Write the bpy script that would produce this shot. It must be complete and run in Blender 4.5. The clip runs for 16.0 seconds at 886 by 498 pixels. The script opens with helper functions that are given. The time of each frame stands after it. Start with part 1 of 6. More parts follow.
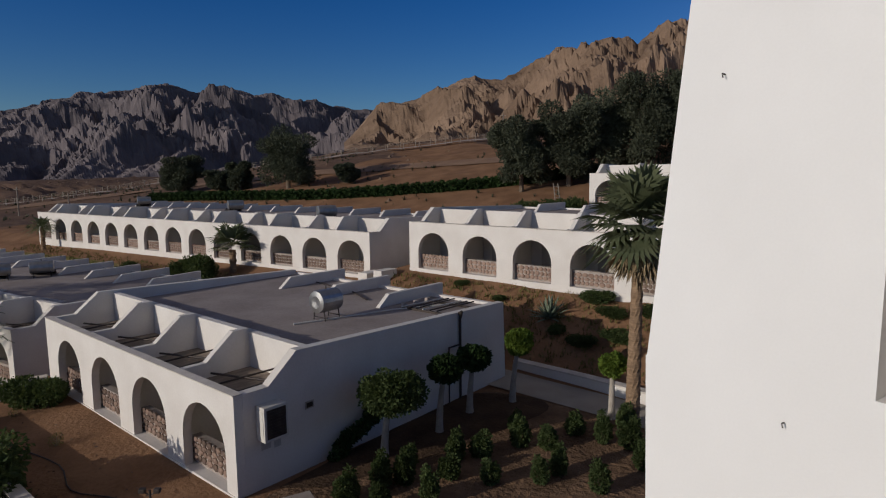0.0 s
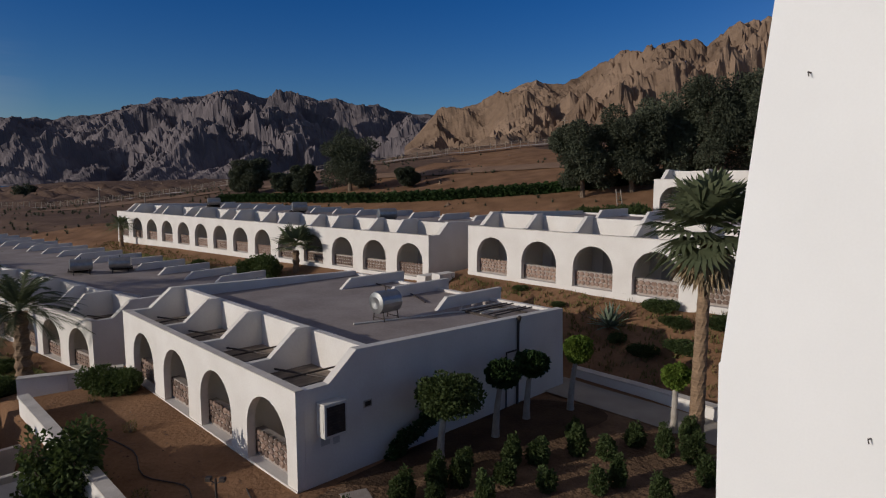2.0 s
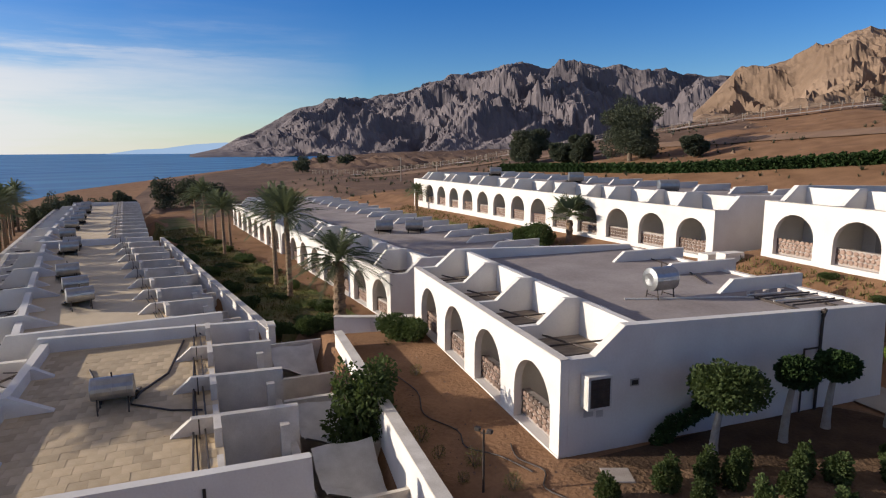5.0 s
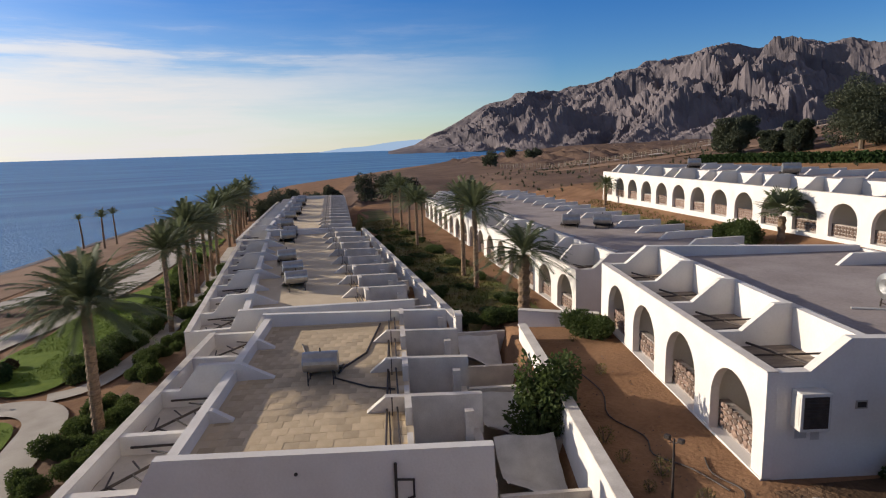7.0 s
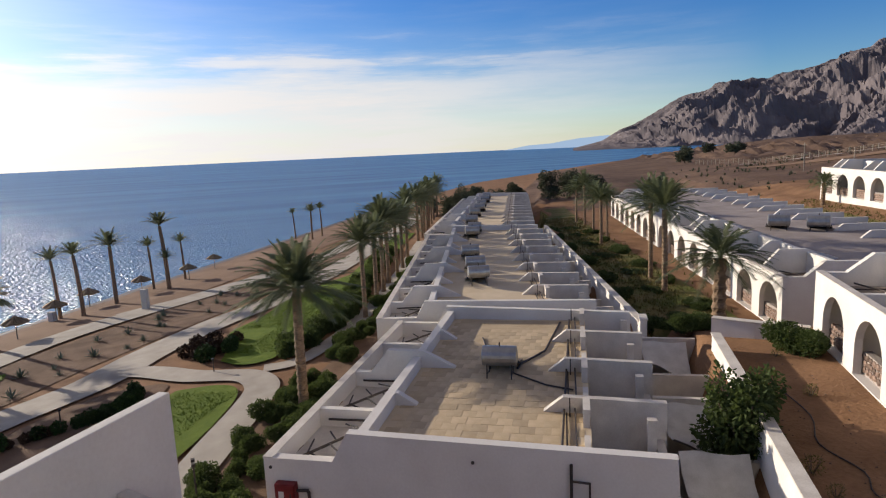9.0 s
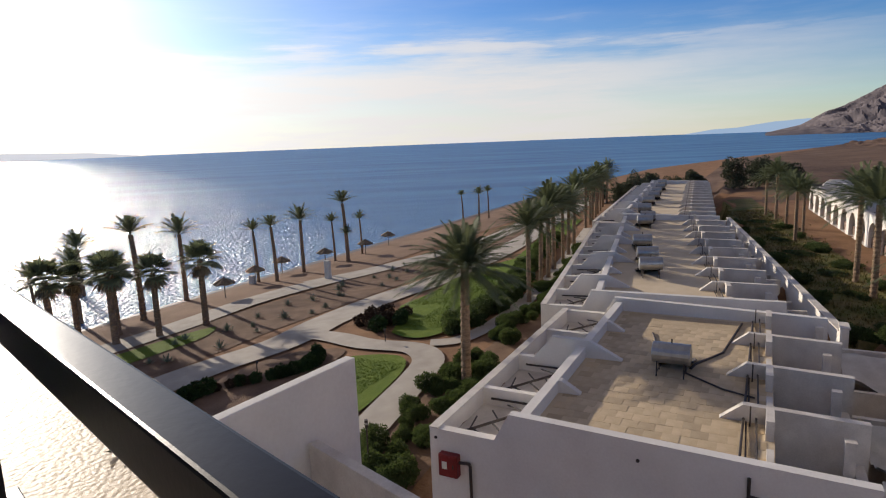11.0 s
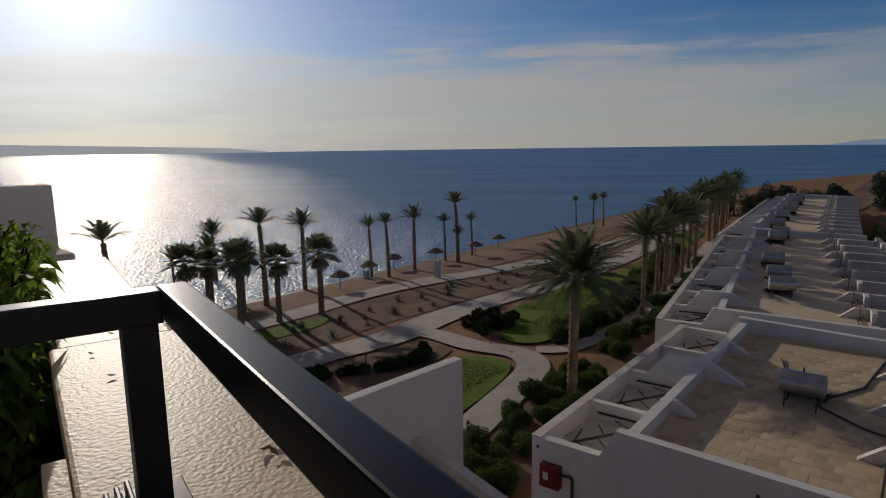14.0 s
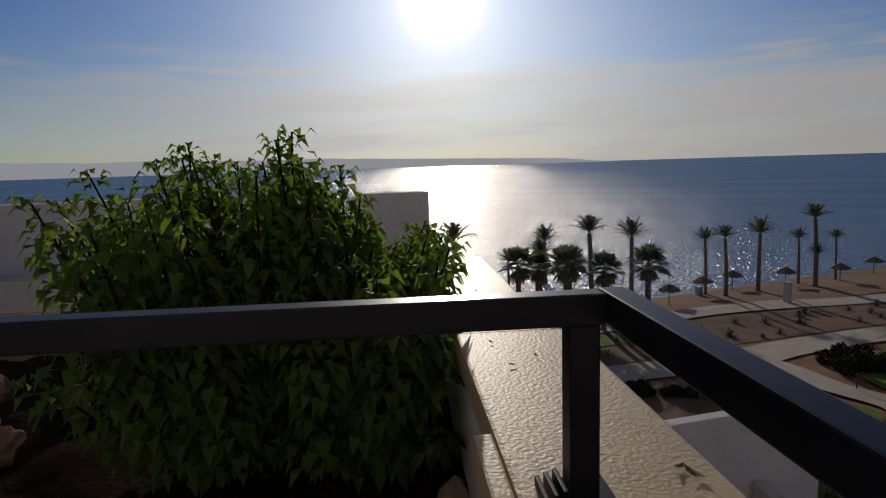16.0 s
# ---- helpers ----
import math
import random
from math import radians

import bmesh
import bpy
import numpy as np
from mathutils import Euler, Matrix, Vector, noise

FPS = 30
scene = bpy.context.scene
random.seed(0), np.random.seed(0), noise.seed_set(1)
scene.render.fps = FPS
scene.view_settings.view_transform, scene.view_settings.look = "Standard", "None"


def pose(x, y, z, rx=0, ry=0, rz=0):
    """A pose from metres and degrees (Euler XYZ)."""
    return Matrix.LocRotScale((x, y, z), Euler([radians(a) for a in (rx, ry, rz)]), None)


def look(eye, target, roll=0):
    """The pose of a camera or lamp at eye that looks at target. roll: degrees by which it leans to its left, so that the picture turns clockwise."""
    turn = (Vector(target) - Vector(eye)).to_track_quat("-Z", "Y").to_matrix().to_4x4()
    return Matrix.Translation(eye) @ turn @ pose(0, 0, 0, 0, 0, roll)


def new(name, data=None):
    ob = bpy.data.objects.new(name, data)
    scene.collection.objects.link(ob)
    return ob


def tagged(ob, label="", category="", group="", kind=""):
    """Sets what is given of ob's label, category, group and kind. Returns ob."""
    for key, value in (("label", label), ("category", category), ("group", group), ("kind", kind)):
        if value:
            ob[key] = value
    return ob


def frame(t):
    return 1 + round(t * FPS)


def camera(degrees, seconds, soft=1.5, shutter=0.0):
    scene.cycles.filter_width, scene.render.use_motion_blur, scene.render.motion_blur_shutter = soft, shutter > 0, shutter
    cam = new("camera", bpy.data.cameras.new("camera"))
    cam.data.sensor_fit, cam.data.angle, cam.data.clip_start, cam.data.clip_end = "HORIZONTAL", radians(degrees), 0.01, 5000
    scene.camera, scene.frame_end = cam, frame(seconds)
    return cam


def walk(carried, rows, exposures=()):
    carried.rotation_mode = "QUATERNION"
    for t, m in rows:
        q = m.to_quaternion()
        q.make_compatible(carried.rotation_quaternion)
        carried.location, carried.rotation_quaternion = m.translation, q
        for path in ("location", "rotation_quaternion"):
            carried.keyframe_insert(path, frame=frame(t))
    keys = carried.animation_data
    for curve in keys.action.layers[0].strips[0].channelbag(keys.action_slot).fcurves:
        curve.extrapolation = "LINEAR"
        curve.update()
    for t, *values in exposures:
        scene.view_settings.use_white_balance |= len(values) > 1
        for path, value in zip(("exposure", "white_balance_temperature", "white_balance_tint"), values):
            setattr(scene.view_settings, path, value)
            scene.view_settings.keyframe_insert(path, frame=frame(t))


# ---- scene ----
cam = camera(71.7, 16.0, soft=1.15)
EYE = 8.5      # the eye stands 8.5 m over the sandy yard of the near bungalow
# seconds, place, heading (degrees to the left of +y), pitch, roll
ROWS = [
    (0.0, 0.140, 0.374, 8.491, 0.07, -6.97, -0.53),
    (0.5, 0.127, 0.362, 8.487, 1.69, -7.06, -1.26),
    (1.0, 0.112, 0.380, 8.493, 3.09, -7.04, -1.02),
    (1.5, 0.086, 0.364, 8.477, 3.79, -4.58, -0.16),
    (2.0, 0.069, 0.338, 8.461, 5.47, -6.52, -0.00),
    (2.5, 0.072, 0.384, 8.464, 11.36, -7.97, -0.78),
    (3.0, 0.088, 0.428, 8.466, 15.85, -8.62, -0.59),
    (3.5, 0.124, 0.456, 8.450, 19.95, -8.28, -0.72),
    (4.0, 0.106, 0.473, 8.455, 23.56, -8.39, -0.71),
    (6.5, 0.005, 0.427, 8.451, 43.71, -9.86, -1.01),
    (7.0, 0.008, 0.431, 8.448, 48.23, -9.47, -1.71),
    (7.5, 0.013, 0.424, 8.434, 51.23, -8.73, -1.98),
    (8.0, 0.001, 0.418, 8.439, 54.77, -8.47, -2.61),
    (8.5, 0.013, 0.420, 8.445, 59.36, -8.67, -3.04),
    (9.0, 0.024, 0.398, 8.442, 65.28, -9.07, -2.64),
    (9.5, 0.028, 0.378, 8.447, 70.04, -9.87, -2.83),
    (10.0, 0.054, 0.306, 8.488, 74.19, -10.12, -2.97),
    (12.5, -0.025, 0.093, 8.488, 85.27, -9.30, -1.03),
    (13.0, -0.021, 0.093, 8.492, 85.96, -9.19, -1.22),
    (13.5, -0.048, 0.107, 8.492, 88.73, -9.53, -0.92),
    (14.0, -0.046, 0.093, 8.495, 91.04, -9.39, -0.77),
    (14.5, -0.047, 0.046, 8.495, 99.66, -8.51, -1.11),
    (15.0, -0.033, 0.004, 8.497, 108.60, -7.86, -1.87),
    (15.5, -0.029, -0.029, 8.498, 115.10, -7.77, -1.99),
    (16.0, -0.014, -0.052, 8.496, 121.20, -7.89, -1.77),
]


def heading(deg):
    return Vector((-math.sin(radians(deg)), math.cos(radians(deg)), 0))


EXPO = [(0.0, -0.98, 6050, 8), (2.0, -0.9, 6050, 8), (3.0, -0.05, 6250, 8), (4.0, 0.2, 6250, 8), (7.0, 0.16, 6500, 8), (10.0, 0.2, 6550, 8), (12.5, -0.55, 6450, 9), (14.0, -1.2, 6450, 9), (16.0, -1.35, 6450, 9.5)]
walk(cam, [(t, Matrix.Translation((x, y, z)) @ pose(0, 0, 0, 90 + pitch, 0, yaw) @ pose(0, 0, 0, 0, 0, roll)) for t, x, y, z, yaw, pitch, roll in ROWS],
     exposures=EXPO)

# ---- world, sun ----
SUN_AZ, SUN_EL = 120.6, 14.6
world = bpy.data.worlds.new("sky")
scene.world = world
world.use_nodes = True
wn, wl = world.node_tree.nodes, world.node_tree.links
sky = wn.new("ShaderNodeTexSky")
sky.sky_type, sky.sun_disc = "NISHITA", False
sky.sun_elevation, sky.sun_rotation = radians(SUN_EL), radians(-SUN_AZ)
sky.air_density, sky.dust_density, sky.ozone_density, sky.altitude = 1.0, 0.15, 4.0, 50
# thin streaked cloud low over the sea
wco = wn.new("ShaderNodeTexCoord")
wmap = wn.new("ShaderNodeMapping")
wmap.inputs["Scale"].default_value = (1.6, 1.6, 15.0)
wnoise = wn.new("ShaderNodeTexNoise")
wnoise.inputs["Scale"].default_value, wnoise.inputs["Detail"].default_value, wnoise.inputs["Roughness"].default_value = 2.2, 7.0, 0.6
wsep = wn.new("ShaderNodeSeparateXYZ")
wband = wn.new("ShaderNodeValToRGB")
for pos, v in ((0.0, 1.0), (0.06, 0.98), (0.105, 0.9), (0.135, 0.72), (0.152, 0.32), (0.175, 0.12), (0.23, 0.03), (0.32, 0.0)):
    e = wband.color_ramp.elements.new(pos)
    e.color = (v, v, v, 1)
wband.color_ramp.elements[0].color, wband.color_ramp.elements[-1].color = (1, 1, 1, 1), (0, 0, 0, 1)
wramp = wn.new("ShaderNodeMapRange")
wramp.inputs["From Min"].default_value, wramp.inputs["From Max"].default_value = 0.42, 0.6
wdot = wn.new("ShaderNodeVectorMath")
wdot.operation = "DOT_PRODUCT"
wdot.inputs[1].default_value = (-math.sin(radians(105)), math.cos(radians(105)), 0)
wside = wn.new("ShaderNodeMapRange")
wside.inputs["From Min"].default_value, wside.inputs["From Max"].default_value = 0.38, 0.85
wm1, wm2 = wn.new("ShaderNodeMath"), wn.new("ShaderNodeMath")
wm1.operation = wm2.operation = "MULTIPLY"
wadd = wn.new("ShaderNodeMath")
wadd.operation, wadd.inputs[1].default_value = "MULTIPLY_ADD", 0.24
wadd.inputs[2].default_value = 0.78
wmix = wn.new("ShaderNodeMixRGB")
wmix.inputs["Color2"].default_value = (7.9, 7.55, 7.55, 1)
bg = wn.get("Background") or wn.new("ShaderNodeBackground")
wout = wn.get("World Output") or wn.new("ShaderNodeOutputWorld")
bg.inputs["Strength"].default_value = 0.092
wl.new(wco.outputs["Generated"], wmap.inputs["Vector"])
wl.new(wmap.outputs[0], wnoise.inputs["Vector"])
wl.new(wnoise.outputs["Fac"], wramp.inputs["Value"])
wl.new(wco.outputs["Generated"], wsep.inputs[0])
wedge = wn.new("ShaderNodeMath")      # the upper edge of the haze is uneven
wedge.operation, wedge.inputs[1].default_value = "MULTIPLY_ADD", -0.17
wlift = wn.new("ShaderNodeMath")
wlift.operation, wlift.inputs[1].default_value = "ADD", 0.085
wl.new(wnoise.outputs["Fac"], wedge.inputs[0])
wl.new(wsep.outputs["Z"], wlift.inputs[0]), wl.new(wlift.outputs[0], wedge.inputs[2])
wl.new(wedge.outputs[0], wband.inputs[0])
wl.new(wco.outputs["Generated"], wdot.inputs[0])
wl.new(wdot.outputs["Value"], wside.inputs["Value"])
wl.new(wramp.outputs[0], wadd.inputs[0])
wl.new(wadd.outputs[0], wm1.inputs[0])
wl.new(wband.outputs[0], wm1.inputs[1])
wl.new(wm1.outputs[0], wm2.inputs[0])
wl.new(wside.outputs[0], wm2.inputs[1])
# an unseen warm veil, added overhead to grey the blue skylight
wfill, wover = wn.new("ShaderNodeMapRange"), wn.new("ShaderNodeMixRGB")
wover.inputs["Color2"].default_value = (3.4, 2.85, 2.2, 1)
wfill.inputs["From Min"].default_value, wfill.inputs["From Max"].default_value, wfill.inputs["To Max"].default_value = 0.38, 0.7, 0.6
wl.new(wsep.outputs["Z"], wfill.inputs["Value"])
wl.new(wfill.outputs[0], wover.inputs["Fac"]), wl.new(wm2.outputs[0], wmix.inputs["Fac"])
whue = wn.new("ShaderNodeHueSaturation")
whue.inputs["Saturation"].default_value, whue.inputs["Hue"].default_value = 1.3, 0.52
whue.inputs["Value"].default_value = 1.28
wl.new(sky.outputs[0], whue.inputs["Color"])
wl.new(whue.outputs[0], wover.inputs["Color1"]), wl.new(wover.outputs[0], wmix.inputs["Color1"])
# forward scatter round the sun
sdot = wn.new("ShaderNodeVectorMath")
sdot.operation = "DOT_PRODUCT"
sdot.inputs[1].default_value = heading(SUN_AZ) * math.cos(radians(SUN_EL)) + Vector((0, 0, math.sin(radians(SUN_EL))))
wl.new(wco.outputs["Generated"], sdot.inputs[0])
glow = None
for power, amount in ((1400.0, 60.0), (200.0, 8.0), (40.0, 9.0), (8.0, 5.6)):
    pw, ml = wn.new("ShaderNodeMath"), wn.new("ShaderNodeMath")
    pw.operation, pw.use_clamp, pw.inputs[1].default_value = "POWER", True, power
    ml.operation, ml.inputs[1].default_value = "MULTIPLY_ADD", amount
    wl.new(sdot.outputs["Value"], pw.inputs[0])
    wl.new(pw.outputs[0], ml.inputs[0])
    if glow:
        wl.new(glow.outputs[0], ml.inputs[2])
    else:
        ml.inputs[2].default_value = 0.0
    glow = ml
gcol = wn.new("ShaderNodeVectorMath")
gcol.operation, gcol.inputs[0].default_value = "SCALE", (1.0, 0.98, 0.95)
wl.new(glow.outputs[0], gcol.inputs["Scale"])
wsum = wn.new("ShaderNodeVectorMath")
wl.new(wmix.outputs[0], wsum.inputs[0])
wl.new(gcol.outputs[0], wsum.inputs[1])
wl.new(wsum.outputs[0], bg.inputs["Color"])
wl.new(bg.outputs[0], wout.inputs["Surface"])

sun_data = bpy.data.lights.new("sun", "SUN")
sun_data.energy, sun_data.angle, sun_data.color = 5.0, radians(0.6), (1.0, 0.88, 0.755)
sun = new("sun", sun_data)
to_sun = heading(SUN_AZ) * math.cos(radians(SUN_EL)) + Vector((0, 0, math.sin(radians(SUN_EL))))
sun.matrix_world = look(to_sun * 200, (0, 0, 0))


# ---- materials ----
def material(name, a, b, scale=2.0, rough=0.85, bump=0.3, fine=40.0, metal=0.0, c=None, spec=0.4, stretch=(1, 1, 1), bump_d=0.02):
    """Two scales of noise between two base colours, with fine relief; c: a rarer third colour."""
    m = bpy.data.materials.new(name)
    m.use_nodes = True
    n, l = m.node_tree.nodes, m.node_tree.links
    p = n.get("Principled BSDF")
    co = n.new("ShaderNodeTexCoord")
    mp = n.new("ShaderNodeMapping")
    mp.inputs["Scale"].default_value = stretch
    big, small = n.new("ShaderNodeTexNoise"), n.new("ShaderNodeTexNoise")
    big.inputs["Scale"].default_value, big.inputs["Detail"].default_value = scale, 6
    small.inputs["Scale"].default_value, small.inputs["Detail"].default_value = fine, 8
    ramp = n.new("ShaderNodeValToRGB")
    ramp.color_ramp.elements[0].position, ramp.color_ramp.elements[0].color = 0.32, (*a, 1)
    ramp.color_ramp.elements[1].position, ramp.color_ramp.elements[1].color = 0.68, (*b, 1)
    if c:
        e = ramp.color_ramp.elements.new(0.8)
        e.color = (*c, 1)
    mix = n.new("ShaderNodeMath")
    mix.operation = "MULTIPLY_ADD"
    mix.inputs[1].default_value, mix.inputs[2].default_value = 0.3, 0.0
    add = n.new("ShaderNodeMath")
    add.operation = "MULTIPLY_ADD"
    add.inputs[1].default_value = 0.7
    bmp = n.new("ShaderNodeBump")
    bmp.inputs["Strength"].default_value, bmp.inputs["Distance"].default_value = bump, bump_d
    l.new(co.outputs["Object"], mp.inputs["Vector"])
    l.new(mp.outputs[0], big.inputs["Vector"])
    l.new(mp.outputs[0], small.inputs["Vector"])
    l.new(small.outputs["Fac"], mix.inputs[0])
    l.new(big.outputs["Fac"], add.inputs[0])
    l.new(mix.outputs[0], add.inputs[2])
    l.new(add.outputs[0], ramp.inputs[0])
    l.new(ramp.outputs[0], p.inputs["Base Color"])
    l.new(small.outputs["Fac"], bmp.inputs["Height"])
    l.new(bmp.outputs[0], p.inputs["Normal"])
    p.inputs["Roughness"].default_value, p.inputs["Metallic"].default_value = rough, metal
    p.inputs["Specular IOR Level"].default_value = spec
    return m


WHITE = material("white_plaster", (0.64, 0.59, 0.53), (0.75, 0.71, 0.65), 0.7, 0.9, 0.3, 14, c=(0.58, 0.55, 0.50), spec=0.1)
WHITE_OLD = material("weathered_plaster", (0.49, 0.435, 0.37), (0.70, 0.645, 0.57), 1.6, 0.92, 0.4, 25)
NEARWALL = material("smooth_plaster", (0.76, 0.745, 0.715), (0.80, 0.785, 0.755), 1.5, 0.9, 0.12, 60, bump_d=0.004)
ROOF = material("roof_screed", (0.25, 0.21, 0.19), (0.40, 0.345, 0.31), 0.5, 0.9, 0.5, 9, c=(0.2, 0.165, 0.145), spec=0.1)
ROOF_SAND = material("roof_tile_sand", (0.52, 0.405, 0.26), (0.65, 0.525, 0.355), 0.8, 0.9, 0.4, 22)
SAND = material("sand_soil", (0.165, 0.088, 0.046), (0.29, 0.165, 0.09), 0.45, 0.95, 0.8, 7, c=(0.115, 0.062, 0.034), bump_d=0.06, spec=0.1)
STONE = material("red_granite", (0.15, 0.092, 0.068), (0.33, 0.232, 0.172), 3.0, 0.85, 0.7, 22, c=(0.44, 0.35, 0.27))
MORTAR = material("mortar", (0.30, 0.25, 0.21), (0.42, 0.36, 0.31), 3.0, 0.95, 0.5, 30)
DARK = material("dark_metal", (0.035, 0.028, 0.022), (0.08, 0.06, 0.05), 5.0, 0.6, 0.2, 40, metal=0.3)
# render tone with the shade of recesses put into its base colour
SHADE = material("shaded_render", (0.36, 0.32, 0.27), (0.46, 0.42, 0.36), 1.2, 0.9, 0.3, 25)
CONCRETE = material("concrete", (0.42, 0.39, 0.35), (0.56, 0.53, 0.48), 1.2, 0.85, 0.3, 35)
# the bluish haze of distance is mixed into this rock's base colours
HAZED_ROCK = material("hazed_rock", (0.085, 0.074, 0.08), (0.20, 0.168, 0.165), 0.006, 0.95, 0.35, 0.03, bump_d=14, spec=0.1)
NEARROCK = material("near_rock", (0.13, 0.085, 0.055), (0.29, 0.20, 0.135), 0.012, 0.95, 0.7, 0.1, c=(0.36, 0.26, 0.175), bump_d=4, spec=0.1)


# ---- helpers for meshes ----
def part(name, bm, mat, parent=None, label="", smooth=False):
    me = bpy.data.meshes.new(name)
    bmesh.ops.recalc_face_normals(bm, faces=bm.faces)
    if smooth:
        for f in bm.faces:
            f.smooth = True
    bm.to_mesh(me)
    bm.free()
    me.materials.append(mat)
    ob = new(name, me)
    if parent is not None:
        ob.parent = parent
    if label:
        ob["label"] = label
    return ob


def raw(name, verts, faces, mat, parent=None, label="", smooth=False):
    me = bpy.data.meshes.new(name)
    me.from_pydata(verts, [], faces)
    if smooth:
        me.polygons.foreach_set("use_smooth", [True] * len(me.polygons))
    me.materials.append(mat)
    ob = new(name, me)
    if parent is not None:
        ob.parent = parent
    if label:
        ob["label"] = label
    return ob


def thing(name, m, label, category, group="", kind=""):
    ob = new(name)
    ob.matrix_world = m
    return tagged(ob, label, category, group, kind)


def box(bm, x0, y0, z0, x1, y1, z1):
    v = [bm.verts.new(p) for p in ((x0, y0, z0), (x1, y0, z0), (x1, y1, z0), (x0, y1, z0), (x0, y0, z1), (x1, y0, z1), (x1, y1, z1), (x0, y1, z1))]
    for f in ((0, 1, 2, 3), (4, 5, 6, 7), (0, 1, 5, 4), (1, 2, 6, 5), (2, 3, 7, 6), (3, 0, 4, 7)):
        bm.faces.new([v[i] for i in f])
    return bm


def boxes(*rows):
    bm = bmesh.new()
    for r in rows:
        box(bm, *r)
    return bm


def soft(bm, w=0.02, seg=2):
    bmesh.ops.bevel(bm, geom=list(bm.edges), offset=w, segments=seg, affect="EDGES", profile=0.6, clamp_overlap=True)
    return bm


def prism(bm, poly, axis, a, b):
    """A polygon (two coordinates) pushed along an axis: 'x': (y, z); 'y': (x, z); 'z': (x, y)."""
    def at(p, d):
        return {"x": (d, p[0], p[1]), "y": (p[0], d, p[1]), "z": (p[0], p[1], d)}[axis]
    lo, hi = [bm.verts.new(at(p, a)) for p in poly], [bm.verts.new(at(p, b)) for p in poly]
    bm.faces.new(lo), bm.faces.new(hi)
    for i in range(len(poly)):
        j = (i + 1) % len(poly)
        bm.faces.new((lo[i], lo[j], hi[j], hi[i]))
    return bm


def rod(bm, a, b, r=0.02, n=6, r2=None):
    a, b = Vector(a), Vector(b)
    q = (b - a).to_track_quat("Z", "Y")
    rings = []
    for c, rr in ((a, r), (b, r if r2 is None else r2)):
        rings.append([bm.verts.new(c + q @ Vector((rr * math.cos(6.2832 * k / n), rr * math.sin(6.2832 * k / n), 0))) for k in range(n)])
    for k in range(n):
        bm.faces.new((rings[0][k], rings[0][(k + 1) % n], rings[1][(k + 1) % n], rings[1][k]))
    bm.faces.new(rings[0]), bm.faces.new(rings[1])
    return bm


# the slope's own axes: p runs along the coast, q up the slope
AZ0 = 53.0
UP, UQ = heading(AZ0), heading(AZ0 - 90)


def at_pq(p, q, z=0.0):
    v = UP * p + UQ * q
    return Vector((v.x, v.y, z))


def to_pq(x, y):
    return x * UP.x + y * UP.y, x * UQ.x + y * UQ.y


def smooth_step(a, b, x):
    t = min(1.0, max(0.0, (x - a) / (b - a)))
    return t * t * (3 - 2 * t)


PROFILE = [(-400, -22), (-75, -9.0), (-49, -5.6), (-45, -5.2), (-40, -4.8), (-33, -4.55), (-20, -3.5), (-10, -2.9), (4.75, -2.6), (5.05, -0.3), (9, 0.0), (22, 0.1), (24, 0.7),
           (27.6, 2.4), (29, 2.7), (42, 3.4), (50, 5.2), (62, 7.2), (80, 11.0), (105, 15.2), (125, 17.2), (200, 20.5), (400, 22), (900, 26), (5000, 40)]
PROFILE_FAR = [(-400, -22), (-75, -9.0), (-50, -5.6), (-44, -5.2), (-36, -4.6), (-20, -3.6), (0, -2.4), (30, -0.2), (60, 2.0), (120, 4.6), (400, 7.5), (900, 9), (5000, 20)]


def along(profile, q):
    for (a, za), (b, zb) in zip(profile, profile[1:]):
        if q <= b:
            return za + (zb - za) * max(0.0, (q - a) / (b - a))
    return profile[-1][1]


def coast(p):
    """How far the shore draws back along the coast into the bay."""
    return along([(-5000, 0), (150, 0), (260, 8), (445, 62), (880, 200), (2000, 520), (5000, 1500)], p)


def step_line(p):
    """Where the retaining wall behind the sea row runs."""
    return along([(-5000, 5.35), (29, 5.35), (30.5, 3.3), (68, -2.8), (110, -6.0), (140, -6.0), (5000, -6.0)], p)


def ground_z(x, y):
    p, q = to_pq(x, y)
    qs = q - coast(p)
    if -16 < q < 20 and p < 300:
        qs += (4.9 - step_line(p)) * smooth_step(-17, -8, q) * smooth_step(20, 6, q)
    near = along(PROFILE, qs)
    if q < 24 and p > 29:
        near -= 1.4 * smooth_step(29, 32, p) * smooth_step(24, 20, q) * smooth_step(step_line(p), step_line(p) + 0.6, q)
    if q > 24:
        near -= 0.75 * smooth_step(25, 28, p) * smooth_step(24, 27.5, q) * smooth_step(60, 45, q)
    f = smooth_step(80, 210, p)
    z = near + (along(PROFILE_FAR, qs) - near) * f
    d = math.hypot(x, y)
    if d > 14 and qs > -48:
        amp = 0.045 + 0.22 * smooth_step(44, 70, q) + 4.2 * smooth_step(110, 320, d) * smooth_step(30, 80, q)
        z += amp * noise.fractal(Vector((x * 0.11, y * 0.11, 0)), 0.9, 2.0, 5)
        if 22.5 < q < 29 and p < 30:
            z += 0.22 * noise.fractal(Vector((x * 0.5, y * 0.5, 3)), 0.9, 2.0, 4) * smooth_step(22.5, 24, q) * smooth_step(29, 27.5, q)
    return z


# ---- ground, sea, mountains ----
def stops(rows):
    out = []
    for a, b, step in rows:
        k = max(1, round((b - a) / step))
        out += [a + (b - a) * i / k for i in range(k)]
    return out + [rows[-1][1]]


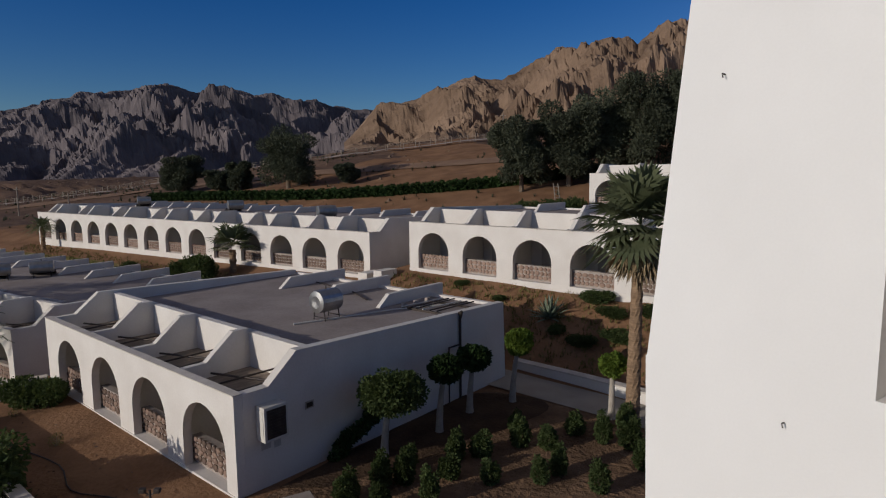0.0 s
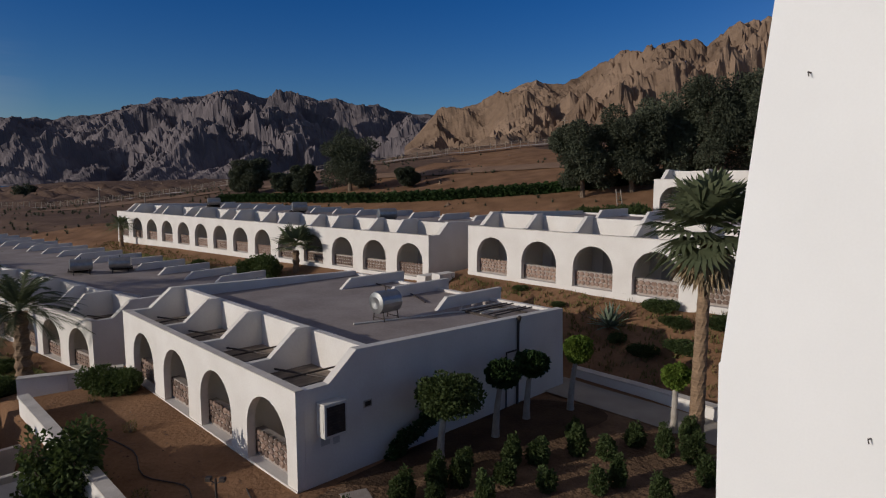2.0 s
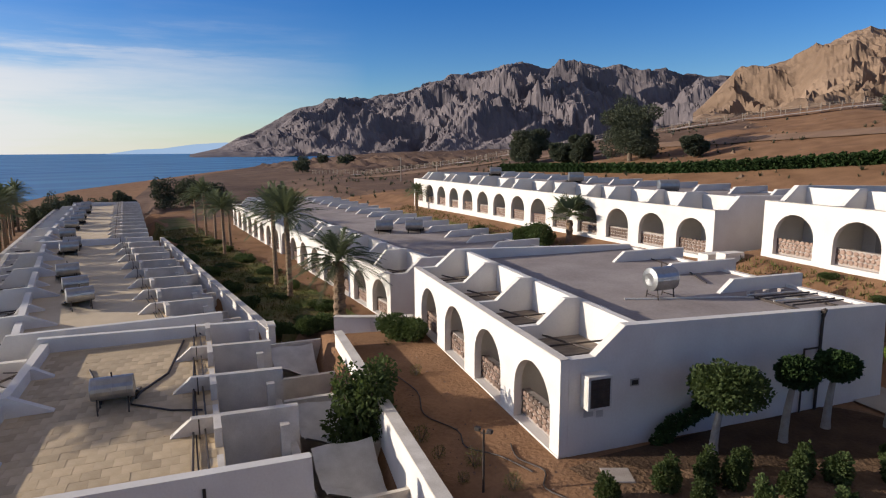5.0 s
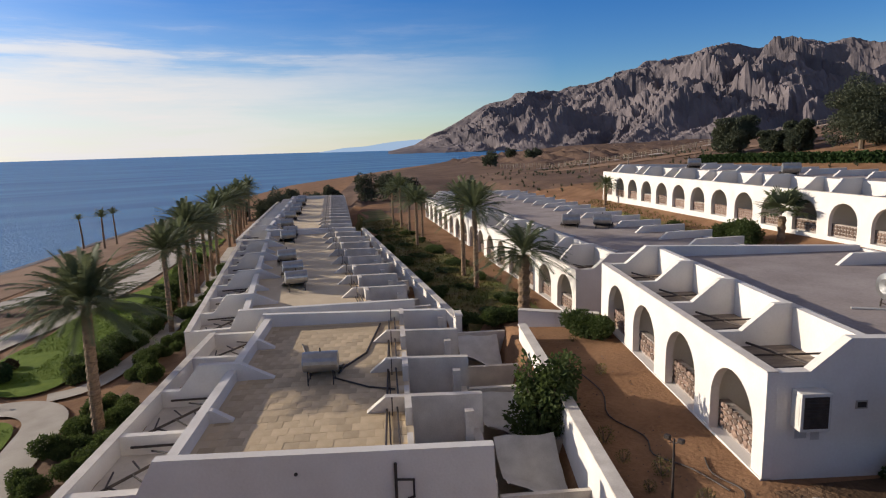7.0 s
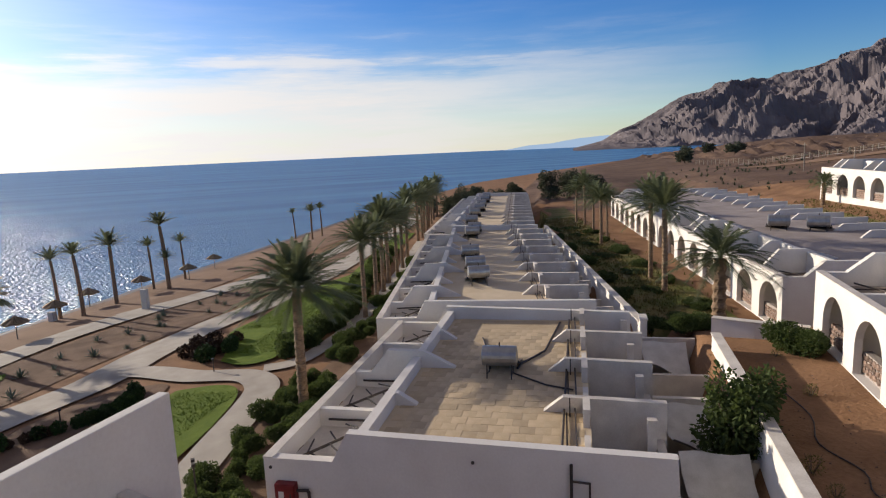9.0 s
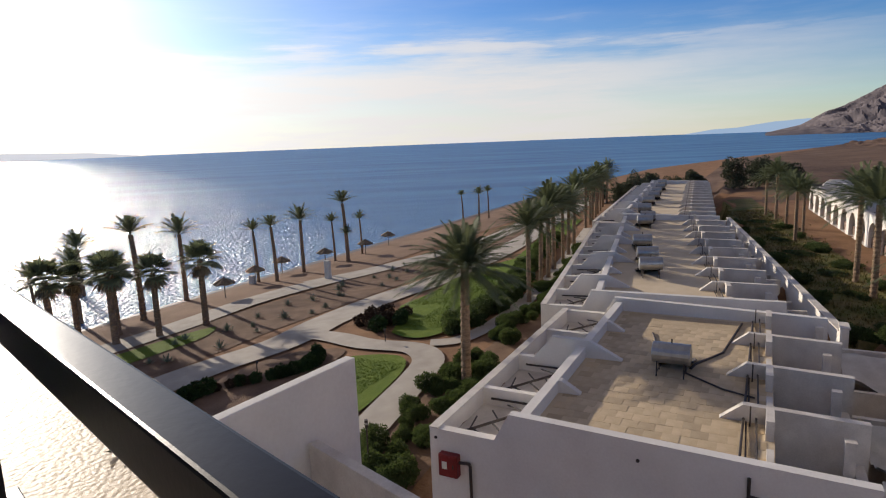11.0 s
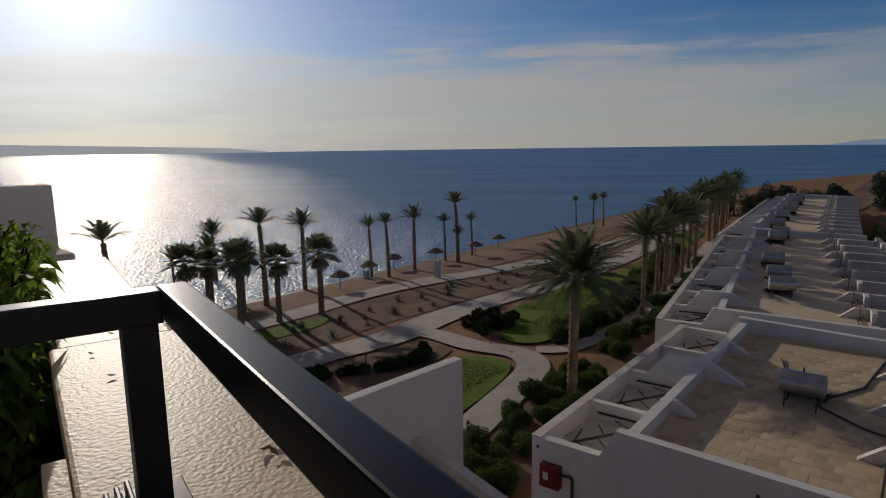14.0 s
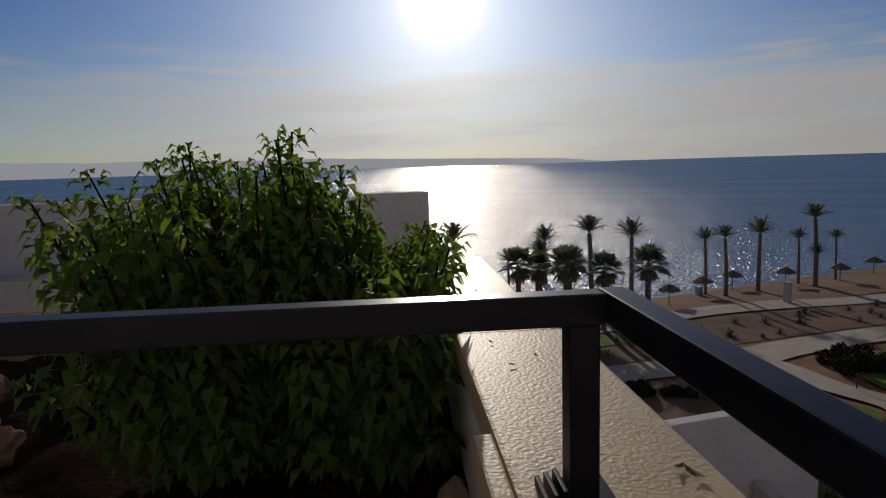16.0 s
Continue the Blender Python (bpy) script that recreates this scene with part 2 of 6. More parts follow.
PS = stops([(-4600, -1000, 450), (-1000, -200, 60), (-200, -40, 8), (-40, 100, 0.8), (100, 220, 3), (220, 600, 12), (600, 1000, 40), (1000, 4600, 450)])
QS = stops([(-400, -80, 40), (-80, -50, 5), (-50, -12, 0.9), (-12, 4.75, 1.5), (4.75, 5.0, 0.25), (5.0, 60, 0.7), (60, 120, 1.5), (120, 300, 8), (300, 1000, 40), (1000, 4600, 450)])
gv, gf = [], []
for p in PS:
    for q in QS:
        v = at_pq(p, q)
        gv.append((v.x, v.y, ground_z(v.x, v.y)))
for i in range(len(PS) - 1):
    for j in range(len(QS) - 1):
        k = i * len(QS) + j
        gf.append((k, k + len(QS), k + len(QS) + 1, k + 1))
ROCKY = material("rocky_ground", (0.08, 0.05, 0.036), (0.20, 0.128, 0.086), 0.05, 0.95, 1.0, 0.6, c=(0.29, 0.185, 0.118), bump_d=0.4, spec=0.1)
ground = tagged(raw("ground", gv, gf, SAND, smooth=True), "reddish brown sand and soil slope falling to the beach", "ground", kind="structure")

ground.data.materials.append(ROCKY)
for poly in ground.data.polygons:
    c = poly.center
    p, q = to_pq(c.x, c.y)
    if q > 28 and (p > 78 or q > 60) and math.hypot(c.x, c.y) > 66:
        edge = noise.fractal(Vector((c.x * 0.03, c.y * 0.03, 5)), 0.9, 2, 4)
        if smooth_step(60, 120, p) + 0.55 * edge > 0.32 or q > 118 + 20 * edge:
            poly.material_index = 1
    elif p > 92 and q > -13 and q - coast(p) > -30:
        if smooth_step(86, 130, p) + 0.7 * noise.fractal(Vector((c.x * 0.05, c.y * 0.05, 7)), 0.9, 2, 4) > 0.25:
            poly.material_index = 1

SEA_Z = -5.5
sea_mat = bpy.data.materials.new("sea_water")
sea_mat.use_nodes = True
n_, l_ = sea_mat.node_tree.nodes, sea_mat.node_tree.links
ps = n_.get("Principled BSDF")
ps.inputs["Base Color"].default_value, ps.inputs["Roughness"].default_value = (0.023, 0.135, 0.31, 1), 0.9
ps.inputs["Specular IOR Level"].default_value = 0.0
scn, scr = n_.new("ShaderNodeTexNoise"), n_.new("ShaderNodeValToRGB")
scn.inputs["Scale"].default_value, scn.inputs["Detail"].default_value = 0.012, 6
scr.color_ramp.elements[0].position, scr.color_ramp.elements[0].color = 0.35, (0.036, 0.145, 0.33, 1)
scr.color_ramp.elements[1].position, scr.color_ramp.elements[1].color = 0.66, (0.075, 0.25, 0.47, 1)
scm, scc = n_.new("ShaderNodeMapping"), n_.new("ShaderNodeTexCoord")
scm.inputs["Rotation"].default_value, scm.inputs["Scale"].default_value = (0, 0, radians(-53)), (3.0, 0.6, 1)
l_.new(scc.outputs["Object"], scm.inputs["Vector"]), l_.new(scm.outputs[0], scn.inputs["Vector"])
l_.new(scn.outputs["Fac"], scr.inputs[0]), l_.new(scr.outputs[0], ps.inputs["Base Color"])
gl, smix = n_.new("ShaderNodeBsdfGlossy"), n_.new("ShaderNodeMixShader")
gl.inputs["Roughness"].default_value, smix.inputs["Fac"].default_value = 0.22, 0.28
sco = n_.new("ShaderNodeTexCoord")
w1, w2, sb, sadd = n_.new("ShaderNodeTexNoise"), n_.new("ShaderNodeTexNoise"), n_.new("ShaderNodeBump"), n_.new("ShaderNodeMath")
w1.inputs["Scale"].default_value, w1.inputs["Detail"].default_value = 0.35, 6
w2.inputs["Scale"].default_value, w2.inputs["Detail"].default_value = 2.2, 4
sadd.operation = "ADD"
sb.inputs["Strength"].default_value, sb.inputs["Distance"].default_value = 0.9, 0.6
l_.new(sco.outputs["Object"], w1.inputs["Vector"]), l_.new(sco.outputs["Object"], w2.inputs["Vector"])
l_.new(w1.outputs["Fac"], sadd.inputs[0]), l_.new(w2.outputs["Fac"], sadd.inputs[1])
l_.new(sadd.outputs[0], sb.inputs["Height"]), l_.new(sb.outputs[0], gl.inputs["Normal"]), l_.new(sb.outputs[0], ps.inputs["Normal"])
l_.new(ps.outputs[0], smix.inputs[1]), l_.new(gl.outputs[0], smix.inputs[2])
l_.new(smix.outputs[0], n_.get("Material Output").inputs["Surface"])
sr = 4700
tagged(raw("water", [(0, 0, SEA_Z)] + [(sr * math.cos(k * math.pi / 32), sr * math.sin(k * math.pi / 32), SEA_Z) for k in range(64)],
           [(0, 1 + k, 1 + (k + 1) % 64) for k in range(64)], sea_mat), "calm deep blue sea with small ripples", "sea", kind="structure")


def mountain(name, crest, r0, r1, foot, mat, label, step, seed, rough, gully):
    """A range whose crest is given as (heading, degrees over the horizon); r0: foot, r1: crest distance."""
    az0, az1 = crest[-1][0], crest[0][0]
    na, nr = int((az1 - az0) / step), 90
    crest = crest[::-1]
    v, f = [], []
    for i in range(na + 1):
        az = az0 + (az1 - az0) * i / na
        el = along(crest, az) * 0.96
        h = heading(az)
        for j in range(nr + 1):
            t = j / nr
            r = r0 + (r1 - r0) * t if t < 0.8 else r0 + (r1 - r0) * (0.8 + (t - 0.8) * 1.6)
            hc = (r0 + 0.8 * (r1 - r0)) * math.tan(radians(el)) + EYE
            s = min(1.0, t / 0.8)
            x, y = h.x * r, h.y * r
            warp = 0.9 * noise.fractal(Vector((x / gully * 0.8, y / gully * 0.8, seed + 4)), 0.9, 2.0, 3)
            # the gullies run down the slope
            ridge = noise.ridged_multi_fractal(Vector((radians(az) * r1 / gully + warp, r / gully * 0.6 - warp * 0.6, seed)), 0.85, 2.1, 7, 1.0, 2.0) - 1.15
            fine = noise.fractal(Vector((x / gully * 4, y / gully * 4, seed + 9)), 0.8, 2.1, 6)
            prof = s ** 1.25 if t < 0.8 else 1 - (t - 0.8) * 2.2
            z = foot + (hc - foot) * prof
            z += (hc - foot) * rough * (ridge * 0.55 + fine * 0.26) * max(0.05, math.sin(math.pi * min(1, 0.04 + s * 0.90)))
            z += (hc - foot) * 0.03 * fine * s
            v.append((h.x * r, h.y * r, z))
    for i in range(na):
        for j in range(nr):
            k = i * (nr + 1) + j
            f.append((k, k + nr + 1, k + nr + 2, k + 1))
    return tagged(raw(name, v, f, mat), label, "mountain", kind="structure")


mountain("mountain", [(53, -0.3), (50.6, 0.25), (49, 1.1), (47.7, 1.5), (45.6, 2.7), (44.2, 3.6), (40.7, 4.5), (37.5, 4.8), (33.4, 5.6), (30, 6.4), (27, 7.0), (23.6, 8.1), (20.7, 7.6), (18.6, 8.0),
                      (16, 7.4), (13.6, 6.6), (11, 6.1), (8.6, 6.5), (4, 5.9), (-10, 5.0), (-20, 4)], 1450, 2500, -6, HAZED_ROCK,
         "distant bare grey brown rocky mountain range by the sea, haze in its tint", 0.14, 3.0, 0.72, 520.0)
mountain("mountain", [(9, 3.0), (6, 6.2), (4, 6.5), (2, 7.2), (-1, 8.3), (-3, 9.1), (-5.4, 8.8), (-8, 9.8), (-10.2, 10.6), (-12.4, 11), (-15, 12.3), (-17.2, 11.5), (-19.4, 12.6),
                      (-21, 13), (-30, 14), (-42, 12), (-60, 8)], 250, 640, 18, NEARROCK, "sunlit reddish brown rocky hills", 0.2, 11.0, 0.56, 140.0)



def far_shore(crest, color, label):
    """Hills across the gulf, far behind everything, glowing in one flat haze colour."""
    m = bpy.data.materials.new("haze_glow")
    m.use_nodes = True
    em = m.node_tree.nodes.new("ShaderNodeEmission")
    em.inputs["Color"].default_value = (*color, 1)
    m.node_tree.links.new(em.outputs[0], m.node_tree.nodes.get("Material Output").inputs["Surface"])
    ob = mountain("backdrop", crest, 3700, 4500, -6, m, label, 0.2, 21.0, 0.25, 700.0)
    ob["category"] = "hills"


far_shore([(60, -0.3), (57, 0.15), (55, 0.25), (52.5, 0.6), (50, 0.75), (48, 0.5), (45, 0.2)], (0.32, 0.43, 0.6), "hills on the far shore of the gulf, glowing in a pale haze colour")
far_shore([(176, 1.0), (168, 1.1), (158, 1.15), (150, 0.95), (144, 1.05), (138, 0.8), (132, 0.85), (126, 0.65), (118, 0.45), (110, 0.2), (106, -0.2)], (0.66, 0.66, 0.72), "mountains across the gulf, glowing in a pale haze colour")

# ---- bungalows ----
REED = material("reed_cover", (0.17, 0.13, 0.10), (0.34, 0.28, 0.22), 1.5, 0.95, 0.6, 30, stretch=(6, 1, 1))
BAY, FRONT_H, HIGH_H, DEPTH = 3.4, 2.82, 3.62, 12.1
ROOF_Z = 3.08


def arch_wall(bays, pitch, height, width=2.35, crown=2.25, x_end=None, off=0.0):
    """The arcade's wall as one outline: openings down to the plinth, round heads."""
    r = width / 2
    spring = crown - r
    poly = [(0, 0)]
    for k in range(bays):
        c = (k + 0.5) * pitch + off
        poly += [(c - r, 0), (c - r, spring)]
        poly += [(c - r * math.cos(math.pi * i / 14), spring + r * math.sin(math.pi * i / 14)) for i in range(1, 14)]
        poly += [(c + r, spring), (c + r, 0)]
    end = bays * pitch if x_end is None else x_end
    poly += [(end, 0), (end, height), (0, height)]
    return prism(bmesh.new(), poly, "y", 0.0, 0.26)


def partition(bm, x0, x1, y_low=1.05, y_top=2.0, low=FRONT_H, top=HIGH_H, back=3.7):
    prism(bm, [(0.26, 1.9), (0.26, low), (y_low, low), (y_top, top), (2.55, top), (back, ROOF_Z + 0.05), (back, 1.9)], "x", x0, x1)


def stone_shapes():
    """A handful of squared rubble stones, shared by all the half walls."""
    out = []
    rng = random.Random(5)
    for k in range(7):
        bm = bmesh.new()
        n = rng.choice((5, 6, 7))
        a0 = rng.random()
        ring = [(math.cos(a0 + 6.283 * i / n) * rng.uniform(0.42, 0.54), math.sin(a0 + 6.283 * i / n) * rng.uniform(0.42, 0.54)) for i in range(n)]
        lo = [bm.verts.new((x, 0.5, z)) for x, z in ring]
        mid = [bm.verts.new((x, -0.25, z)) for x, z in ring]
        hi = [bm.verts.new((x * 0.72, -0.5 + rng.uniform(-0.1, 0.1), z * 0.72)) for x, z in ring]
        for i in range(n):
            j = (i + 1) % n
            bm.faces.new((lo[i], lo[j], mid[j], mid[i])), bm.faces.new((mid[i], mid[j], hi[j], hi[i]))
        bm.faces.new(hi)
        bmesh.ops.recalc_face_normals(bm, faces=bm.faces)
        me = bpy.data.meshes.new("stone")
        bm.to_mesh(me)
        bm.free()
        me.materials.append(STONE)
        out.append(me)
    return out


def vary_by_object(m, low=0.55, high=1.35):
    n, l = m.node_tree.nodes, m.node_tree.links
    p = n.get("Principled BSDF")
    src = p.inputs["Base Color"].links[0].from_socket
    info, rng, mul = n.new("ShaderNodeObjectInfo"), n.new("ShaderNodeMapRange"), n.new("ShaderNodeVectorMath")
    mul.operation = "SCALE"
    rng.inputs["To Min"].default_value, rng.inputs["To Max"].default_value = low, high
    l.new(info.outputs["Random"], rng.inputs["Value"])
    l.new(src, mul.inputs[0]), l.new(rng.outputs[0], mul.inputs["Scale"])
    l.new(mul.outputs[0], p.inputs["Base Color"])


vary_by_object(STONE)
STONES = stone_shapes()


def stone_face(sp, c, house, single, rng):
    """Rubble stones proud of the mortar: single objects near by, one mesh far off."""
    spots = []
    z = 0.14
    while z < 0.74:
        h = rng.uniform(0.17, 0.24)
        x = -1.28 + rng.uniform(0, 0.1)
        while x < 1.2:
            w = rng.uniform(0.2, 0.36)
            spots.append((c + x + w / 2, z + h / 2, w * 1.02, h * 1.04, rng.randrange(7)))
            x += w
        z += h
    if single:
        for x, z, w, h, k in spots:
            ob = new("stone", STONES[k])
            ob.parent = sp
            ob.matrix_basis = Matrix.LocRotScale((x, 0.33, z), Euler((0, rng.uniform(-0.3, 0.3), 0)), (w, 0.09, h))
    else:
        v, f = [], []
        for x, z, w, h, k in spots:
            o = len(v)
            v += [(x + q.co.x * w, 0.33 + q.co.y * 0.09, z + q.co.z * h) for q in STONES[k].vertices]
            f += [tuple(o + i for i in q.vertices) for q in STONES[k].polygons]
        tagged(raw("stone_facing", v, f, STONE, sp), kind="stuff")


def bungalow(m, bays, label, pitch=BAY, roof=ROOF, stones=True, depth=DEPTH, length=None, alt=False):
    """A row of rooms behind an arcade. Local x runs along the front, y into the hill, z up."""
    rng = random.Random(int(abs(m.translation.x) * 10))
    house = thing("bungalow_row", m, label, "building", "white bungalow rows")
    L = bays * pitch if length is None else length
    off = L - bays * pitch
    part("front_wall", arch_wall(bays, pitch, FRONT_H, x_end=L, off=off), WHITE, house)
    part("plinth", boxes((0, -0.025, -1.5, L, 0.5, 0.06)), WHITE, house)
    part("coping", boxes((0, -0.015, FRONT_H, L, 0.275, FRONT_H + 0.035)), WHITE_OLD, house)
    part("veranda_floor", boxes((0.3, 0.5, -1.4, L - 0.3, 2.55, 0.06)), CONCRETE, house)
    room = boxes((0.3, 2.55, -1.5, L - 0.3, 2.8, ROOF_Z + 0.42))
    part("room_wall", room, WHITE, house)
    part("roof", boxes((0.3, 2.8, 2.8, L - 0.3, depth - 0.02, ROOF_Z)), roof, house)
    for k in range(bays):
        c = (k + 0.5) * pitch + off
        part("veranda_roof", boxes((c - pitch / 2 + 0.12, 0.27, 2.28, c + pitch / 2 - 0.12, 2.54, 2.36)), REED, house, "weathered brown reed veranda cover")
        part("door", boxes((c - 0.9, 2.50, 0.06, c + 0.2, 2.545, 2.1)), SHADE, house, "brown veranda door with shade put into its colour")
        bm = bmesh.new()
        rod(bm, (c - 1.5, 1.15, 2.5), (c + 1.5, 2.2, 2.52), 0.035)
        rod(bm, (c - 1.55, 0.7, 2.46), (c + 1.4, 0.9, 2.48), 0.03)
        rod(bm, (c - 0.6, 0.3, 2.44), (c - 0.1, 2.5, 2.6), 0.03)
        rod(bm, (c + 0.5, 0.4, 2.44), (c + 0.95, 2.5, 2.7), 0.03)
        part("pergola_bar", bm, DARK, house, "bent dark metal pergola bars")
        sp = part("stone_parapet", boxes((c - 1.3, 0.34, 0.0, c + 1.3, 0.62, 0.86)), MORTAR, house, "rubble stone half wall in pink granite")
        stone_face(sp, c, house, stones, rng)
    for k in range(1, bays):
        bm = bmesh.new()
        wide = alt and k % 2
        partition(bm, k * pitch + off - 0.11, k * pitch + off + 0.11, 0.35 if wide else 1.05, 1.15 if wide else 2.0, top=HIGH_H + (0.06 if wide else 0), back=4.2 if wide else 3.7)
        part("partition", bm, WHITE, house)
        part("veranda_wall", boxes((k * pitch + off - 0.11, 0.26, -0.1, k * pitch + off + 0.11, 2.55, 1.9)), WHITE, house)
    end = [(0, -1.6), (0, FRONT_H), (1.05, FRONT_H), (2.0, HIGH_H), (depth, HIGH_H - 0.3), (depth + 0.25, -1.6)]
    for x0, x1 in ((0.0, 0.3), (L - 0.3, L)):
        bm = bmesh.new()
        prism(bm, [(0.262, p[1]) if p[0] == 0 else p for p in end], "x", x0 + (0.004 if x0 else -0.004), x1 + (0.004 if x0 else -0.004))
        part("end_wall", bm, WHITE, house)
    bm = boxes((0.3, depth - 0.02, -1.5, L - 0.3, depth + 0.2, ROOF_Z + 0.12))
    part("back_wall", bm, WHITE, house)
    for k in range(1, bays):
        bm = bmesh.new()
        prism(bm, [(depth - 3.2, ROOF_Z), (depth - 2.6, ROOF_Z + 0.5), (depth + 0.8, ROOF_Z + 0.5), (depth + 0.8, ROOF_Z - 0.6), (depth + 0.24, ROOF_Z - 0.6), (depth + 0.24, ROOF_Z)], "x", k * pitch - 0.1, k * pitch + 0.1)
        part("roof_stub", bm, WHITE, house)
    return house


# the local frame of a row is left-handed when y lies to the right of x, so x runs from the far end back to the near one
def row(corner, az, z, bays, label, length=None, **kw):
    L = bays * kw.get("pitch", BAY) if length is None else length
    far = Vector((corner[0], corner[1], 0)) + heading(az) * L
    x, y = heading(az + 180), heading(az - 90)
    return bungalow(Matrix(((x.x, y.x, 0, far.x), (x.y, y.y, 0, far.y), (0, 0, 1, z), (0, 0, 0, 1))), bays, label, length=length, **kw)


near_row = row((-5.33, 15.6), 49.5, 0.0, 4, "white plastered bungalow row with four arches and a flat roof", length=14.2)
middle_row = row((-20.1, 28.3), 58.5, -1.4, 16, "long white bungalow row with palms before its arches", stones=False, alt=True)
upper_row = row((-4.59, 39.23), 55.1, 2.0, 14, "long white arcaded bungalow row on the upper terrace", stones=False, alt=True)
hill_row = row(tuple((Vector((-1.95, 37.56, 0)) - heading(49.85) * 20.6).xy), 49.85, 2.8, 6, "white arcaded bungalow row on the sandy terrace", length=20.6, stones=False)
high_row = row(tuple((Vector((12.1, 50.8, 0)) - heading(49.85) * 13.6).xy), 49.85, 5.6, 4, "white arcaded bungalow on the highest terrace", stones=False)


# ---- the row by the sea: verandas to the sea, small walled yards behind ----
def sea_section(m, bays, label, pitch=3.45, yard=14.0, tanks=()):
    """Local x runs along the front towards the near end (x = length), y away from the sea, z up from the floor."""
    house = thing("bungalow_row", m, label, "building", "white bungalow rows")
    L, low, high, rz = bays * pitch, 2.82, 3.66, 3.05
    part("front_wall", arch_wall(bays, pitch, low, x_end=L), WHITE, house)
    part("coping", boxes((0, -0.02, low, L, 0.28, low + 0.035)), WHITE_OLD, house)
    part("veranda_floor", boxes((0.3, 0.27, 2.1, L - 0.3, 2.6, 2.22)), WHITE_OLD, house)
    part("roof", boxes((0.3, 2.9, 2.7, L - 0.3, 9.0, rz)), ROOF_SAND, house)
    part("room_wall", boxes((0.3, 2.6, -0.4, L - 0.3, 2.9, rz + 0.42)), WHITE, house)
    for k in range(bays + 1):
        x = k * pitch
        x0, x1 = (x - 0.12, x + 0.12) if 0 < k < bays else ((0.004, 0.3) if k == 0 else (L - 0.3, L - 0.004))
        bm = bmesh.new()
        if k in (0, bays):
            prism(bm, [(0.262, -0.5), (0.262, low), (2.05, low), (2.5, high), (11.0, high - 0.2), (11.15, -0.5)], "x", x0, x1)
            part("end_wall", bm, WHITE, house)
            continue
        if k % 2 == 0:
            prism(bm, [(0.262, 0.5), (0.262, low), (0.9, low), (1.6, high + 0.05), (3.0, high + 0.05), (4.2, rz + 0.05), (4.2, 2.6), (2.6, 0.5)], "x", x0, x1)
        else:
            prism(bm, [(0.262, 0.5), (0.262, low), (2.1, low), (2.6, high - 0.2), (3.0, high - 0.2), (3.6, rz + 0.05), (3.6, 2.6), (2.6, 0.5)], "x", x0, x1)
        part("partition", bm, WHITE, house)
        bm = bmesh.new()
        prism(bm, [(7.6, rz), (8.2, rz + 0.5), (11.2, rz + 0.42), (11.2, -0.4), (9.0, -0.4), (9.0, rz)], "x", x0, x1)
        part("yard_partition", bm, WHITE_OLD, house)
    part("yard_end_wall", boxes((L - 0.14, 11.16, -0.5, L, yard - 0.15, 2.0)), WHITE_OLD, house)
    for k in range(bays):
        x = k * pitch
        bm = bmesh.new()
        rod(bm, (x + 0.25, 2.4, 2.55), (x + 3.1, 0.5, 2.5), 0.045, 5)
        rod(bm, (x + 0.2, 0.6, 2.5), (x + 0.2, 2.5, 2.52), 0.04, 5)
        for i in range(4):
            f = 0.15 + 0.22 * i
            rod(bm, (x + 0.3 + 2.7 * f, 2.4 - 1.85 * f, 2.54), (x + 1.3 + 2.0 * f, 2.5 - 0.9 * f, 2.48), 0.03, 5)
        for f in (0.2, 0.5, 0.8):
            rod(bm, (x + 0.25 + 2.85 * f, 2.4 - 1.9 * f, 2.53), (x + 0.1 + 1.9 * f, 1.5 - 1.0 * f, 2.5), 0.028, 5)
        part("pergola_bar", bm, DARK, house, "rusty bent metal pergola frame")
        # low kerb, posts and pipes along the back edge of the roof
        part("roof_kerb", boxes((x + 0.16, 8.78, rz, x + 1.1, 8.98, rz + 0.55)), WHITE_OLD, house)
        part("roof_kerb", boxes((x + 2.0, 8.8, rz, x + 3.3, 8.96, rz + 0.22)), WHITE_OLD, house)
        part("yard_slab", boxes((x + 0.13, 9.0, 1.5, x + pitch - 0.13, 11.0, 1.75)), CONCRETE, house)
        part("yard_wall", boxes((x + 0.13, 10.85, 1.75, x + pitch - 0.13, 11.1, 2.35)), WHITE_OLD, house)
        part("yard_post", boxes((x + 0.5, 10.58, 1.75, x + 0.75, 10.84, 3.2)), WHITE_OLD, house)
        bm = bmesh.new()
        rod(bm, (x + 0.1, 8.55, rz + 0.15), (x + pitch - 0.1, 8.6, rz + 0.15), 0.03, 5)
        rod(bm, (x + 0.2, 8.3, rz + 0.05), (x + pitch - 0.5, 8.35, rz + 0.06), 0.025, 5)
        rod(bm, (x + 0.4, 8.4, rz), (x + 0.4, 8.4, rz + 0.6), 0.022, 5)
        part("roof_pipe", bm, DARK, house, "dark water pipes along the roof edge")
        # deep yard towards the garden wall
        bm = boxes((x - 0.1, 11.15, -0.5, x + 0.1, yard - 0.15, 1.75 if k % 2 else 2.2))
        part("yard_divider", bm, WHITE_OLD, house)
        part("yard_floor", boxes((x + 0.1, 11.15, -0.5, x + pitch - 0.1, yard - 0.12, 0.03)), CONCRETE, house)
        if k % 3 != 1:
            v, f = [], []
            for i in range(9):
                for j in range(5):
                    u, w = i / 8, j / 4
                    v.append((x + 0.3 + 2.7 * u, 11.25 + (yard - 11.6) * (0.1 + 0.8 * w), 2.1 - 0.45 * math.sin(u * 3.14) - 0.9 * w * u + 0.05 * math.sin(u * 19 + w * 7)))
            for i in range(8):
                for j in range(4):
                    a = i * 5 + j
                    f.append((a, a + 5, a + 6, a + 1))
